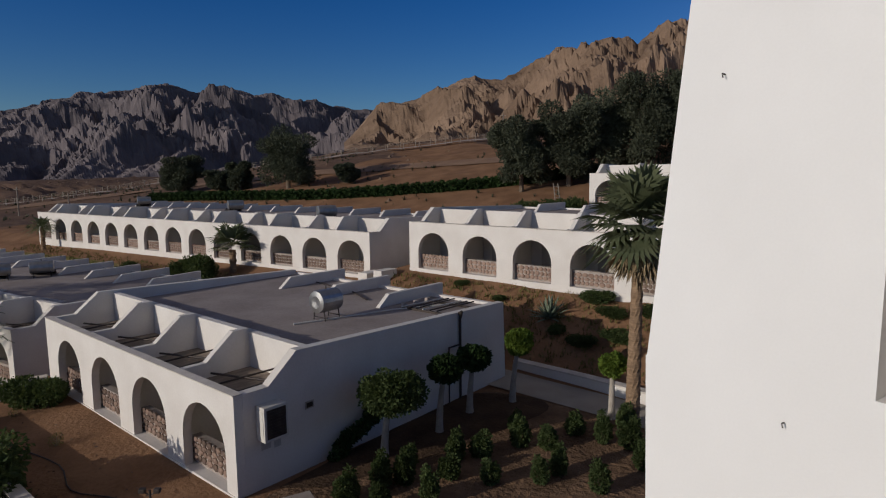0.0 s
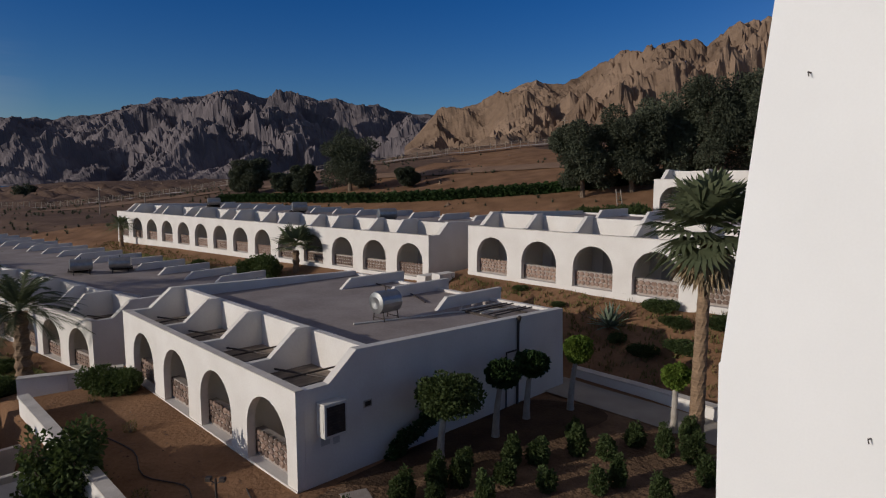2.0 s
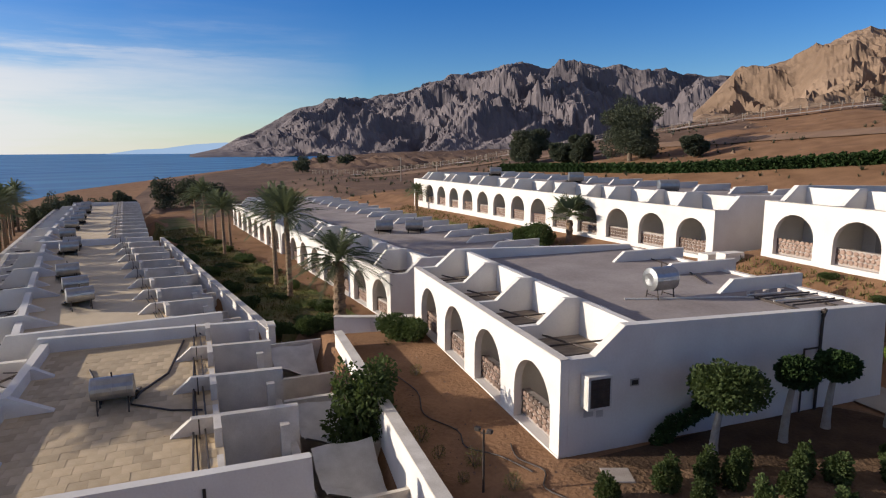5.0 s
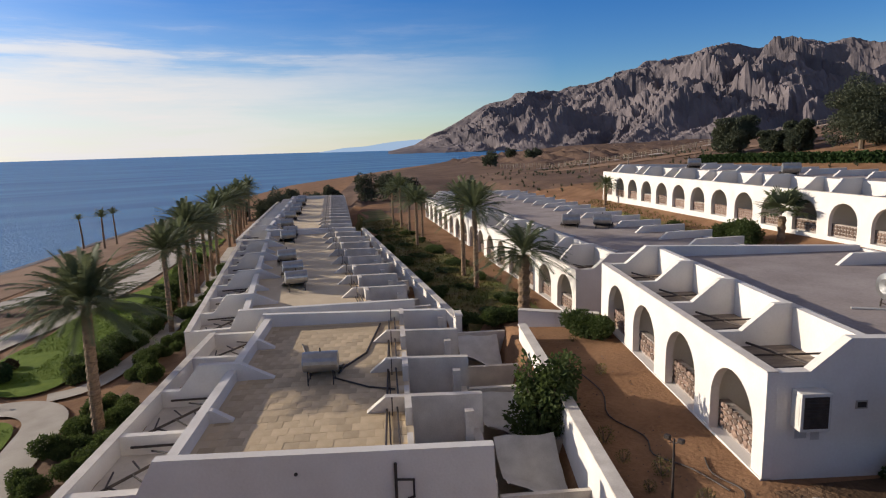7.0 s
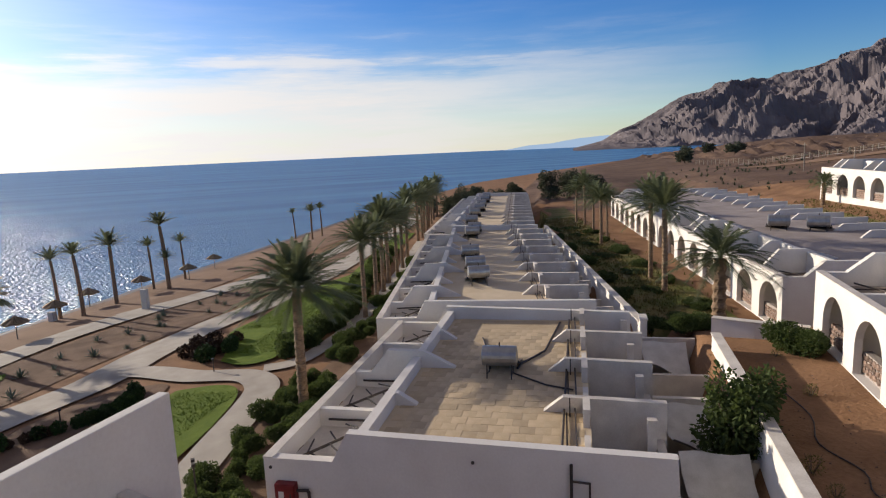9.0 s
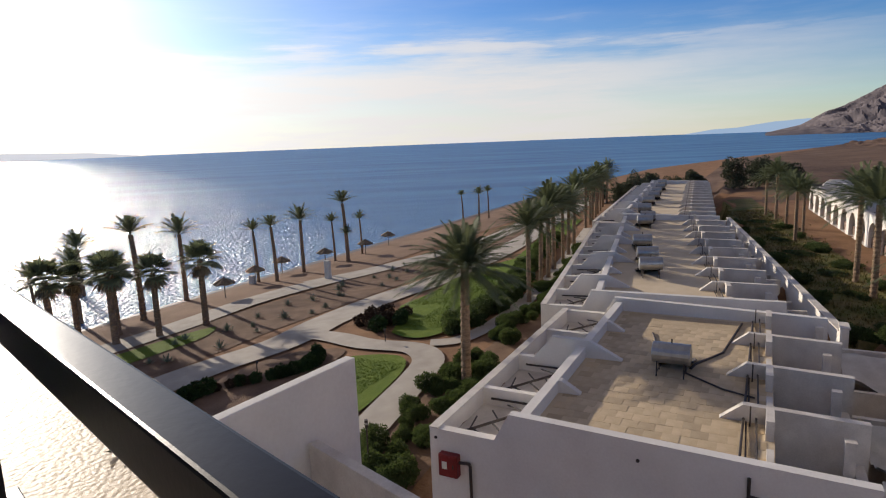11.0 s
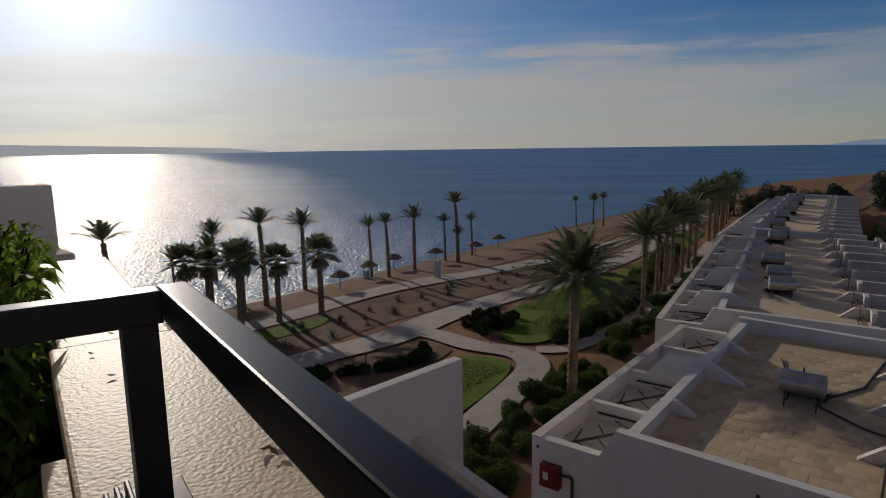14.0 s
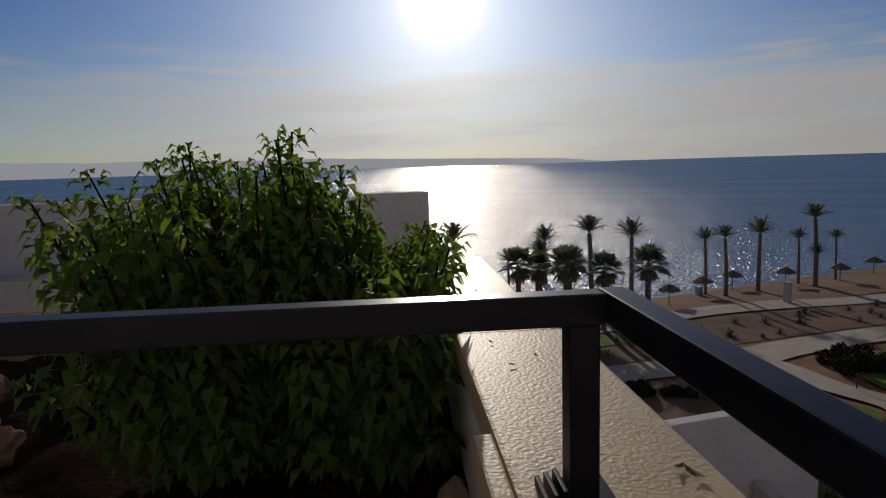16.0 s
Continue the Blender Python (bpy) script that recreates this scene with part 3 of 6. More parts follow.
            raw("shade_cloth", v, f, CLOTH, house, "grey sagging shade cloth", smooth=True)
    return house


CLOTH = material("shade_cloth", (0.42, 0.40, 0.37), (0.60, 0.58, 0.55), 2.0, 0.9, 0.3, 30)
SEA_O = Vector((-16.80, 2.31, 0))
SX, SY = heading(53), heading(-37)


def sea_place(x, y, az, bays, pitch=3.45):
    o = SEA_O + SX * x + SY * y
    far = o + heading(az) * bays * pitch
    ex, ey = heading(az + 180), heading(az - 90)
    return Matrix(((ex.x, ey.x, 0, far.x), (ex.y, ey.y, 0, far.y), (0, 0, 1, -2.62), (0, 0, 0, 1)))


sea_near = sea_section(sea_place(0, 0, 53, 4), 4, "low white bungalow row with walled yards and sandy tiled roof")
sea_mid = sea_section(sea_place(14.1, -1.27, 61.5, 9), 9, "low white bungalow row stepping along the shore garden", yard=12.7)
sea_far = sea_section(sea_place(45.15, -6.32, 58.0, 13), 13, "far low white bungalow row with rooftop water tanks", yard=11.6)

# garden wall between the yards and the sandy terrace
def garden_wall(pts, z0, z1, label, thick=0.28):
    w = thing("garden_wall", Matrix.Identity(4), label, "wall")
    for (p0, q0), (p1, q1) in zip(pts, pts[1:]):
        a, b = at_pq(p0, q0), at_pq(p1, q1)
        d = (b - a).normalized()
        n = Vector((-d.y, d.x, 0)) * thick / 2
        bm = bmesh.new()
        prism(bm, [tuple((a + n).xy), tuple((b + n).xy), tuple((b - n).xy), tuple((a - n).xy)], "z", z0, z1)
        part("wall_panel", bm, WHITE, w)
        bm = bmesh.new()
        n2 = n * 1.35
        prism(bm, [tuple((a + n2).xy), tuple((b + n2).xy), tuple((b - n2).xy), tuple((a - n2).xy)], "z", z1, z1 + 0.06)
        part("coping", bm, WHITE_OLD, w)
    return w


garden_wall([(11.0, 5.25), (18.5, 5.65), (26.5, 6.0)], -3.0, 0.45, "white garden wall with flat coping between yard and terrace")
garden_wall([(30.4, 3.5), (42, 1.55), (54, -0.45), (68, -2.8)], -3.2, -0.2, "long white garden wall behind the sea row")
garden_wall([(28.6, 6.3), (27.9, 7.9), (27.2, 9.8)], -1.2, 0.55, "white low wall between two terraces", 0.3)
garden_wall([(29.6, 3.5), (30.6, 3.5)], -2.5, 0.1, "short white wall end with a raised block")
garden_wall([(13.0, 22.55), (9.5, 22.25), (4.0, 21.5)], -0.5, 0.55, "low white retaining wall below the sandy bank", 0.3)


# ---- our own terrace: slab, rail, planter, walls ----
T_AX, N_AX = UP * 0.298 - UQ * 0.955, UP * 0.955 + UQ * 0.298
T_O = at_pq(0.41, -0.96)
# T x N points down, so the frame is turned over: x = T, y = -N
TERRACE = Matrix(((T_AX.x, -N_AX.x, 0, T_O.x), (T_AX.y, -N_AX.y, 0, T_O.y), (0, 0, 1, 0), (0, 0, 0, 1)))
SLAB_Z = 8.025


def slab_material():
    m = material("pebbled_slab", (0.42, 0.315, 0.19), (0.56, 0.44, 0.285), 4.0, 0.52, 0.4, 110, spec=0.22, bump_d=0.004)
    n, l = m.node_tree.nodes, m.node_tree.links
    vor, bmp = n.new("ShaderNodeTexVoronoi"), n.new("ShaderNodeBump")
    co = n.new("ShaderNodeTexCoord")
    vor.inputs["Scale"].default_value = 110.0
    bmp.inputs["Strength"].default_value, bmp.inputs["Distance"].default_value, bmp.invert = 0.25, 0.003, True
    l.new(co.outputs["Object"], vor.inputs["Vector"])
    l.new(vor.outputs["Distance"], bmp.inputs["Height"])
    p = n.get("Principled BSDF")
    l.new(p.inputs["Normal"].links[0].from_socket, bmp.inputs["Normal"])
    l.new(bmp.outputs[0], p.inputs["Normal"])
    return m


SLAB = slab_material()
RAIL = material("black_paint", (0.006, 0.006, 0.008), (0.012, 0.012, 0.015), 6.0, 0.33, 0.15, 120, spec=0.12, bump_d=0.001)
SOIL = material("dark_soil", (0.012, 0.008, 0.006), (0.035, 0.024, 0.017), 3.0, 0.95, 1.0, 30, spec=0.0)
ROCK = material("brown_rock", (0.09, 0.06, 0.04), (0.24, 0.17, 0.11), 6.0, 0.9, 0.9, 25, spec=0.05)

terrace = thing("terrace_parapet", TERRACE, "beige pebbled stone parapet slab of the terrace", "parapet", kind="structure")
part("slab", soft(boxes((-1.02, -0.335, 7.945, 0.663, -0.018, SLAB_Z)), 0.008), SLAB, terrace)
part("slab", soft(boxes((0.668, -0.30, 7.945, 2.12, -0.036, SLAB_Z - 0.004)), 0.008), SLAB, terrace)
part("slab", soft(boxes((-1.0, -0.017, 7.945, 0.024, 0.018, SLAB_Z - 0.003)), 0.006), SLAB, terrace)
part("parapet_wall", boxes((-1.02, -0.29, -3.5, 2.1, -0.04, 7.945)), WHITE, terrace)
floor = tagged(part("floor", boxes((-4.98, -0.04, 6.6, 0.0, 3.0, 6.9)), CONCRETE), "plain concrete terrace floor", "floor", kind="structure")
floor.matrix_world = TERRACE
# the bed behind the rail
BED = TERRACE @ Matrix.Translation((-0.997, 0.139, 8.496)) @ Matrix.Scale(0.856, 4) @ Matrix.Translation((0.864, -0.347, -8.5))
planter = thing("planter", BED, "dark soil planter bed behind the terrace rail", "planter")
part("planter_wall", boxes((0.33, 0.125, 6.6, 0.50, 3.0, 7.50), (2.78, 0.06, 6.6, 2.9, 3.0, 7.70)), ROCK, planter)
bm = bmesh.new()
bmesh.ops.create_grid(bm, x_segments=40, y_segments=40, size=0.5)
for v in bm.verts:
    x, y = 0.5 + (v.co.x + 0.5) * 2.28, 0.07 + (v.co.y + 0.5) * 2.9
    v.co = Vector((x, y, 7.42 + 0.06 * noise.fractal(Vector((x * 3, y * 3, 0)), 0.9, 2, 4)))
part("soil", bm, SOIL, planter, smooth=True)

rail = thing("railing", TERRACE, "black painted square steel railing with corner post", "railing")
part("top_rail", soft(boxes((-0.99, -0.172, 8.278, -0.19, -0.135, 8.322)), 0.003), RAIL, rail)
part("top_rail", soft(boxes((-0.228, -0.134, 8.278, -0.19, 3.0, 8.321)), 0.003), RAIL, rail)
part("post", soft(boxes((-0.224, -0.128, SLAB_Z, -0.182, -0.086, 8.278)), 0.003), RAIL, rail)
part("base_plate", soft(boxes((-0.25, -0.15, SLAB_Z, -0.16, -0.07, SLAB_Z + 0.008)), 0.002), RAIL, rail)
for i in range(3):
    part("base_fin", soft(boxes((-0.235, -0.082 + 0.013 * i, SLAB_Z + 0.008 * (i == 0), -0.165, -0.075 + 0.013 * i, SLAB_Z + 0.026 - 0.005 * i)), 0.002), RAIL, rail)
part("post", soft(boxes((-0.99, -0.170, SLAB_Z, -0.95, -0.137, 8.278)), 0.003), RAIL, rail)


def rock(x, y, z, s, seed):
    bm = bmesh.new()
    bmesh.ops.create_icosphere(bm, subdivisions=3, radius=1)
    for v in bm.verts:
        d = v.co.normalized()
        v.co = Vector((d.x * s[0], d.y * s[1], d.z * s[2])) * (1 + 0.45 * noise.fractal(d * 1.4 + Vector((seed, 0, 0)), 0.8, 2, 4))
    ob = part("rock", bm, ROCK)
    ob.matrix_world = BED @ Matrix.Translation((x, y, z)) @ pose(0, 0, 0, seed * 30, seed * 17, seed * 50)
    return tagged(ob, "rough brown rock lying on the planter soil", "rock", "planter rocks")


rock(0.47, 0.24, 7.55, (0.12, 0.10, 0.16), 1.3)
for i, (x, y, s) in enumerate(((1.5, 1.9, 0.10), (1.7, 2.15, 0.13), (1.35, 2.2, 0.09), (1.9, 1.8, 0.08), (1.15, 1.75, 0.06), (1.2, 2.4, 0.08), (2.1, 2.3, 0.12))):
    rock(x, y, 7.47, (s, s * 0.8, s * 0.6), 2.1 + i)


def fallen_leaf(x, y, turn, s):
    bm = bmesh.new()
    pts = [(-1, 0), (-0.3, 0.4), (0.4, 0.35), (1, 0), (0.4, -0.35), (-0.3, -0.4)]
    c = bm.verts.new((0, 0, 0.1))
    vs = [bm.verts.new((a * s, b * s, (0.35 if abs(a) == 1 else 0.12) * s * (1.5 if a > 0 else 0.6))) for a, b in pts]
    for i in range(6):
        bm.faces.new((c, vs[i], vs[(i + 1) % 6]))
    c.co.z = 0.004
    ob = part("fallen_leaf", bm, DRYLEAF)
    ob.matrix_world = TERRACE @ pose(x, y, SLAB_Z + 0.004, 0, 0, turn)
    tagged(ob, "small curled dry leaf on the slab", "leaf", "fallen leaves")


DRYLEAF = material("dry_leaf", (0.10, 0.085, 0.03), (0.20, 0.15, 0.06), 20, 0.8, 0.3, 60)
for x, y, turn, s in ((-0.175, -0.288, 30, 0.020), (-0.15, -0.275, 120, 0.015), (0.36, -0.12, 80, 0.010), (0.42, -0.19, 10, 0.010), (0.55, -0.1, 40, 0.009), (0.7, -0.16, 60, 0.010), (1.2, -0.15, 20, 0.010)):
    fallen_leaf(x, y, turn, s)

# the building's projecting wing: battered above the terrace level, with a deep window
wall = thing("wall_side", TERRACE, "smooth sunlit white plaster wall with a battered edge", "wall", kind="structure")
bm = bmesh.new()
prism(bm, [(-1.312, -0.6), (-1.312, 14.0), (-2.02, 14.0), (-2.712, 7.21), (-2.724, 7.20), (-2.69, 6.2), (-2.60, -0.6)], "x", -5.6, -5.0)
part("wall_panel", bm, NEARWALL, wall)
part("wall_panel", boxes((-5.6, -1.312, -0.6, -5.0, 0.4, 7.29), (-5.6, -1.312, 8.75, -5.0, 0.4, 14.0), (-5.6, 0.4, -0.6, -5.0, 3.3, 14.0)), NEARWALL, wall)
# the dark of the reveal is put into this panel's colour
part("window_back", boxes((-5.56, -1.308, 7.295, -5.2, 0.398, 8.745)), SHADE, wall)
rear = tagged(part("wall_rear", boxes((-4.998, 3.0, -0.6, 0.5, 3.3, 13.0)), NEARWALL), "plain white plaster wall behind the terrace", "wall", kind="structure")
rear.matrix_world = TERRACE
for y, z in ((-2.225, 9.077), (-1.76, 7.022)):
    bm = bmesh.new()
    rod(bm, (0, 0, 0), (0.03, 0, 0.003), 0.005, 6)
    rod(bm, (0.03, 0, 0.003), (0.034, 0.008, -0.022), 0.004, 5)
    nail = part("hook", bm, DARK)
    nail.matrix_world = TERRACE @ Matrix.Translation((-5.0, y, z))
    tagged(nail, "small bent iron hook stuck in the plaster wall", "hook")

# neighbouring white walls
def plain_wall(a, b, z0, z1, thick, label, mat=WHITE, name="terrace_wall"):
    a, b = Vector((*a, 0)), Vector((*b, 0))
    d = (b - a).normalized()
    n = Vector((-d.y, d.x, 0)) * thick / 2
    w = thing(name, Matrix.Identity(4), label, "wall")
    bm = bmesh.new()
    prism(bm, [tuple((a + n).xy), tuple((b + n).xy), tuple((b - n).xy), tuple((a - n).xy)], "z", z0, z1)
    part("wall_panel", soft(bm, 0.02), mat, w)
    return w


plain_wall((-2.0, -8.8), (-4.93, -6.15), 3.0, 8.2, 0.3, "white plaster parapet wall of the neighbouring terrace")
plain_wall((-6.2, -5.1), (-6.8, -4.38), 3.0, 8.15, 0.3, "white plaster wall block beyond the terrace slab")
plain_wall((-1.65, -8.3), (-6.4, -4.0), 3.0, 7.47, 0.45, "low white ledge before the neighbouring wall", WHITE_OLD)
lw0, lw1 = at_pq(8.95, -6.55), at_pq(2.0, -7.3)
plain_wall(tuple(lw0.xy), tuple(lw1.xy), -3.5, 4.6, 0.22, "tall white wing wall ending in a sharp corner")
i0, i1 = at_pq(7.7, -6.52), at_pq(6.65, -3.33)
plain_wall(tuple(i0.xy), tuple(i1.xy), -3.5, 3.5, 0.2, "lower white wall joining the wing wall", WHITE_OLD)


# ---- lawns, paths, plants ----
GRASS = material("lawn_grass", (0.085, 0.135, 0.012), (0.14, 0.19, 0.022), 1.5, 0.9, 0.9, 45, bump_d=0.03, spec=0.1)
PAVING = material("path_concrete", (0.30, 0.26, 0.21), (0.43, 0.38, 0.315), 0.8, 0.9, 0.3, 30)
BEACH = material("beach_sand", (0.19, 0.118, 0.076), (0.29, 0.19, 0.125), 0.3, 0.95, 0.6, 8, bump_d=0.06, spec=0.1)
WETSAND = material("wet_shore", (0.055, 0.045, 0.04), (0.12, 0.09, 0.07), 0.4, 0.6, 0.4, 12)
BEDSOIL = material("garden_soil", (0.11, 0.068, 0.044), (0.22, 0.142, 0.094), 0.7, 0.95, 0.8, 14, bump_d=0.05, spec=0.1)
LEAF_DARK = material("leaf_dark", (0.014, 0.03, 0.010), (0.045, 0.075, 0.02), 3.0, 0.75, 0.1, 30, spec=0.12)
LEAF_MID = material("leaf_mid", (0.034, 0.053, 0.018), (0.088, 0.112, 0.04), 3.0, 0.75, 0.1, 30, spec=0.12)
LEAF_BRIGHT = material("leaf_bright", (0.07, 0.12, 0.018), (0.16, 0.21, 0.035), 3.0, 0.75, 0.1, 30, spec=0.12)
LEAF_RED = material("leaf_reddish", (0.03, 0.018, 0.012), (0.075, 0.045, 0.025), 3.0, 0.75, 0.1, 30, spec=0.12)
PALM_LEAF = material("palm_leaf", (0.08, 0.10, 0.05), (0.17, 0.185, 0.10), 2.0, 0.7, 0.1, 30, spec=0.15)
PALM_DEAD = material("dead_palm_leaf", (0.20, 0.145, 0.08), (0.34, 0.26, 0.15), 2.0, 0.8, 0.1, 30)
GREY_LEAF = material("tree_leaf_grey", (0.045, 0.053, 0.034), (0.115, 0.125, 0.08), 1.0, 0.8, 0.1, 30, spec=0.1)
BARK = material("palm_bark", (0.15, 0.095, 0.055), (0.33, 0.22, 0.13), 4.0, 0.9, 0.8, 20, stretch=(1, 1, 4))
WOOD = material("tree_bark", (0.10, 0.07, 0.05), (0.20, 0.15, 0.10), 5.0, 0.9, 0.6, 30)
LIME = material("limewashed_trunk", (0.30, 0.26, 0.21), (0.44, 0.39, 0.33), 5.0, 0.9, 0.4, 30)
# wall shade on the garden ground, put into a darker soil colour
SHADE_SOIL = material("shade_soil", (0.05, 0.031, 0.02), (0.11, 0.07, 0.042), 0.9, 0.95, 0.9, 9, bump_d=0.06, spec=0.1)
# mid soil tone, darkened to stand for the shade over the garden
HALF_SHADE_SOIL = material("half_shade_soil", (0.10, 0.062, 0.037), (0.25, 0.155, 0.092), 0.8, 0.95, 1.0, 6, bump_d=0.12, spec=0.1)
AGAVE = material("agave_leaf", (0.10, 0.13, 0.09), (0.20, 0.24, 0.16), 3.0, 0.6, 0.2, 20)
COVER = material("ground_cover", (0.075, 0.10, 0.022), (0.235, 0.165, 0.075), 0.45, 0.9, 0.9, 5, c=(0.27, 0.165, 0.09), bump_d=0.15, spec=0.1)
for mm in (LEAF_MID, LEAF_DARK, LEAF_BRIGHT, LEAF_RED, PALM_LEAF, GREY_LEAF):
    vary_by_object(mm, 0.75, 1.3)
    mm.node_tree.nodes.get("Principled BSDF").inputs["Subsurface Weight"].default_value = 0.0


def let_light_through(mat, color, amount):
    """Thin leaves pass part of the light that falls on their far side."""
    n, l = mat.node_tree.nodes, mat.node_tree.links
    tr, mx = n.new("ShaderNodeBsdfTranslucent"), n.new("ShaderNodeMixShader")
    tr.inputs["Color"].default_value, mx.inputs["Fac"].default_value = (*color, 1), amount
    l.new(n.get("Principled BSDF").outputs[0], mx.inputs[1]), l.new(tr.outputs[0], mx.inputs[2])
    l.new(mx.outputs[0], n.get("Material Output").inputs["Surface"])


let_light_through(LEAF_MID, (0.10, 0.135, 0.035), 0.28)
let_light_through(LEAF_BRIGHT, (0.2, 0.26, 0.04), 0.32)
let_light_through(PALM_LEAF, (0.15, 0.17, 0.08), 0.3)
let_light_through(GREY_LEAF, (0.07, 0.08, 0.045), 0.2)


def patch(name, pts, mat, label, category, lift=0.05, step=1.2, kind="structure"):
    """A flat shape laid on the ground, cut into strips so that it follows the slope."""
    bm = bmesh.new()
    bm.faces.new([bm.verts.new((p, q, 0)) for p, q in pts])
    bmesh.ops.triangulate(bm, faces=list(bm.faces))
    for ax, n in ((0, Vector((1, 0, 0))), (1, Vector((0, 1, 0)))):
        lo, hi = min(p[ax] for p in pts), max(p[ax] for p in pts)
        k = lo + step
        while k < hi:
            bmesh.ops.bisect_plane(bm, geom=list(bm.verts) + list(bm.edges) + list(bm.faces), plane_co=n * k, plane_no=n)
            k += step * (1 if k < 70 else 3)
    for v in bm.verts:
        w = at_pq(v.co.x, v.co.y)
        v.co = Vector((w.x, w.y, ground_z(w.x, w.y) + lift))
    for f in bm.faces:
        if f.normal.z < 0:
            f.normal_flip()
    return tagged(part(name, bm, mat), label, category, kind=kind)


def band(pts, width):
    """The outline of a strip along a bent line."""
    left, right = [], []
    for i, (p, q) in enumerate(pts):
        a, b = pts[max(0, i - 1)], pts[min(len(pts) - 1, i + 1)]
        d = Vector((b[0] - a[0], b[1] - a[1])).normalized() * width / 2
        left.append((p - d.y, q + d.x)), right.append((p + d.y, q - d.x))
    return left + right[::-1]


def bend(pts, k=6):
    """A smooth line through points."""
    out = []
    for i in range(len(pts) - 1):
        p0, p1, p2, p3 = (Vector(pts[max(0, min(len(pts) - 1, i + j))]) for j in (-1, 0, 1, 2))
        for s in range(k):
            t = s / k
            out.append(tuple(0.5 * (2 * p1 + (p2 - p0) * t + (2 * p0 - 5 * p1 + 4 * p2 - p3) * t * t + (3 * p1 - p0 - 3 * p2 + p3) * t ** 3)))
    return out + [tuple(pts[-1])]


patch("beach", band(bend([(-60, -45), (10, -44.5), (60, -42.5), (100, -41), (150, -43.5)]), 11), BEACH, "pale reddish beach sand with footprints", "beach", 0.05)
patch("shore", band(bend([(-60, -50.2), (10, -49.6), (55, -48.6), (100, -48.4), (150, -49)]), 2.6), WETSAND, "dark wet strip of shingle at the waterline", "shore", 0.07)
patch("garden_bed", band(bend([(-20, -36), (20, -34.4), (34, -34), (50, -32), (80, -29.4), (120, -34)]), 7.5), BEDSOIL, "dry planted bed between promenade and path", "garden bed", 0.04)
patch("garden_bed", [(10, -9.2), (10, -14.3), (24, -13.6), (31, -13.2), (60, -15), (90, -19.5), (90, -17.5), (60, -13.2), (36, -11.6)], BEDSOIL, "soil bed along the sea front of the bungalows", "garden bed", 0.04)
promenade = patch("promenade", band(bend([(-10, -42), (10, -40.5), (24.4, -39.5), (31, -39.3), (42, -39.2), (58, -34.6), (80, -31.6), (122, -37), (160, -41)]), 3.0), PAVING, "pale concrete beach promenade", "promenade", 0.10)
patch("path", band(bend([(0, -30.5), (19, -29), (24, -28.4), (29, -27.2), (35, -27.6), (42, -27), (48, -25.8), (65, -25.6), (95, -28), (140, -33)]), 3.4), PAVING, "curved pale concrete garden path", "path", 0.095)
patch("path", band(bend([(31.3, -27), (30.6, -24), (29.6, -20.8), (29.5, -17.6), (28, -15.7), (25.5, -14.9), (22, -14.3), (16, -13.4), (8, -13)]), 1.8), PAVING, "pale concrete path curving between lawns", "path", 0.115)
patch("path", band(bend([(30.6, -17), (32, -15.2), (38, -14.6), (46, -15.1), (58, -16.6), (80, -20)]), 1.3), PAVING, "narrow concrete path behind the hedge", "path", 0.105)
patch("lawn", bend([(32.0, -20.6), (31.2, -18.8), (32.2, -17.3), (36, -17.0), (44, -17.6), (54, -19.2), (60, -20.7), (58, -21.9), (54, -23.4), (49, -24.2), (43, -23.6), (38.6, -23.9), (36, -22.2)], 4), GRASS, "bright green mown lawn with curved edge", "lawn", 0.13)
patch("lawn", bend([(27.3, -20.3), (28.0, -18.3), (27.4, -16.8), (25.0, -15.8), (20, -15.2), (14, -16), (14, -19.5), (22, -20.2)], 4), GRASS, "bright green mown lawn beside the path", "lawn", 0.13)
patch("lawn", bend([(18, -37.6), (24, -37.4), (29, -36.9), (31.5, -36), (29, -34.6), (24, -34.8), (18, -35.4)], 4), GRASS, "green lawn strip under the fan palms", "lawn", 0.09)
patch("lawn", band(bend([(58, -20.5), (70, -22.3), (90, -25)]), 3.0), GRASS, "narrow far green lawn strip", "lawn", 0.12)
patch("service_path", band([(13.5, 21.2), (9, 20.9), (2, 20.2)], 1.9), PAVING, "pale concrete service path behind the garden", "path", 0.06)
patch("ground_cover", band(bend([(29.5, 6.6), (36, 6.2), (46, 4.6), (60, 2.0), (78, -1.0), (100, -4)]), 5.6), COVER, "patchy green and dry ground cover before the arches", "ground cover", 0.05)
patch("ground_cover", bend([(26, 26.4), (32, 25.8), (44, 25.4), (60, 25), (76, 24), (76, 21.5), (60, 23.2), (44, 23.6), (32, 24)], 4), COVER, "green and dry grass slope below the upper row", "ground cover", 0.05)
patch("garden_bed", bend([(13.25, 10.2), (13.25, 14), (13.2, 18.6), (11, 20), (9.8, 19.3), (10.4, 16.5), (11.2, 13.5), (12.2, 11)], 4), SHADE_SOIL, "soil round the clipped trees, wall shade put into its dark colour", "garden bed", 0.045)
patch("garden_bed", bend([(13.1, 9.2), (13.2, 14), (13.2, 18.7), (11, 20.1), (6, 20), (3, 17), (5, 13), (8.5, 10)], 4), HALF_SHADE_SOIL, "brown garden soil darkened for shade, planted with young shrubs", "garden bed", 0.03)
patch("garden_bed", bend([(16, -26.6), (22, -26.2), (27, -25.2), (28.6, -22.6), (27.6, -21.2), (22, -20.9), (15, -20.8)], 4), BEDSOIL, "soil bed with clipped bushes between path and lawn", "garden bed", 0.06)
patch("dirt_road", band(bend([(-10, 86), (30, 80), (70, 72), (110, 60), (160, 40)]), 4.5), BEACH, "pale dirt road across the slope", "road", 0.12, 4)


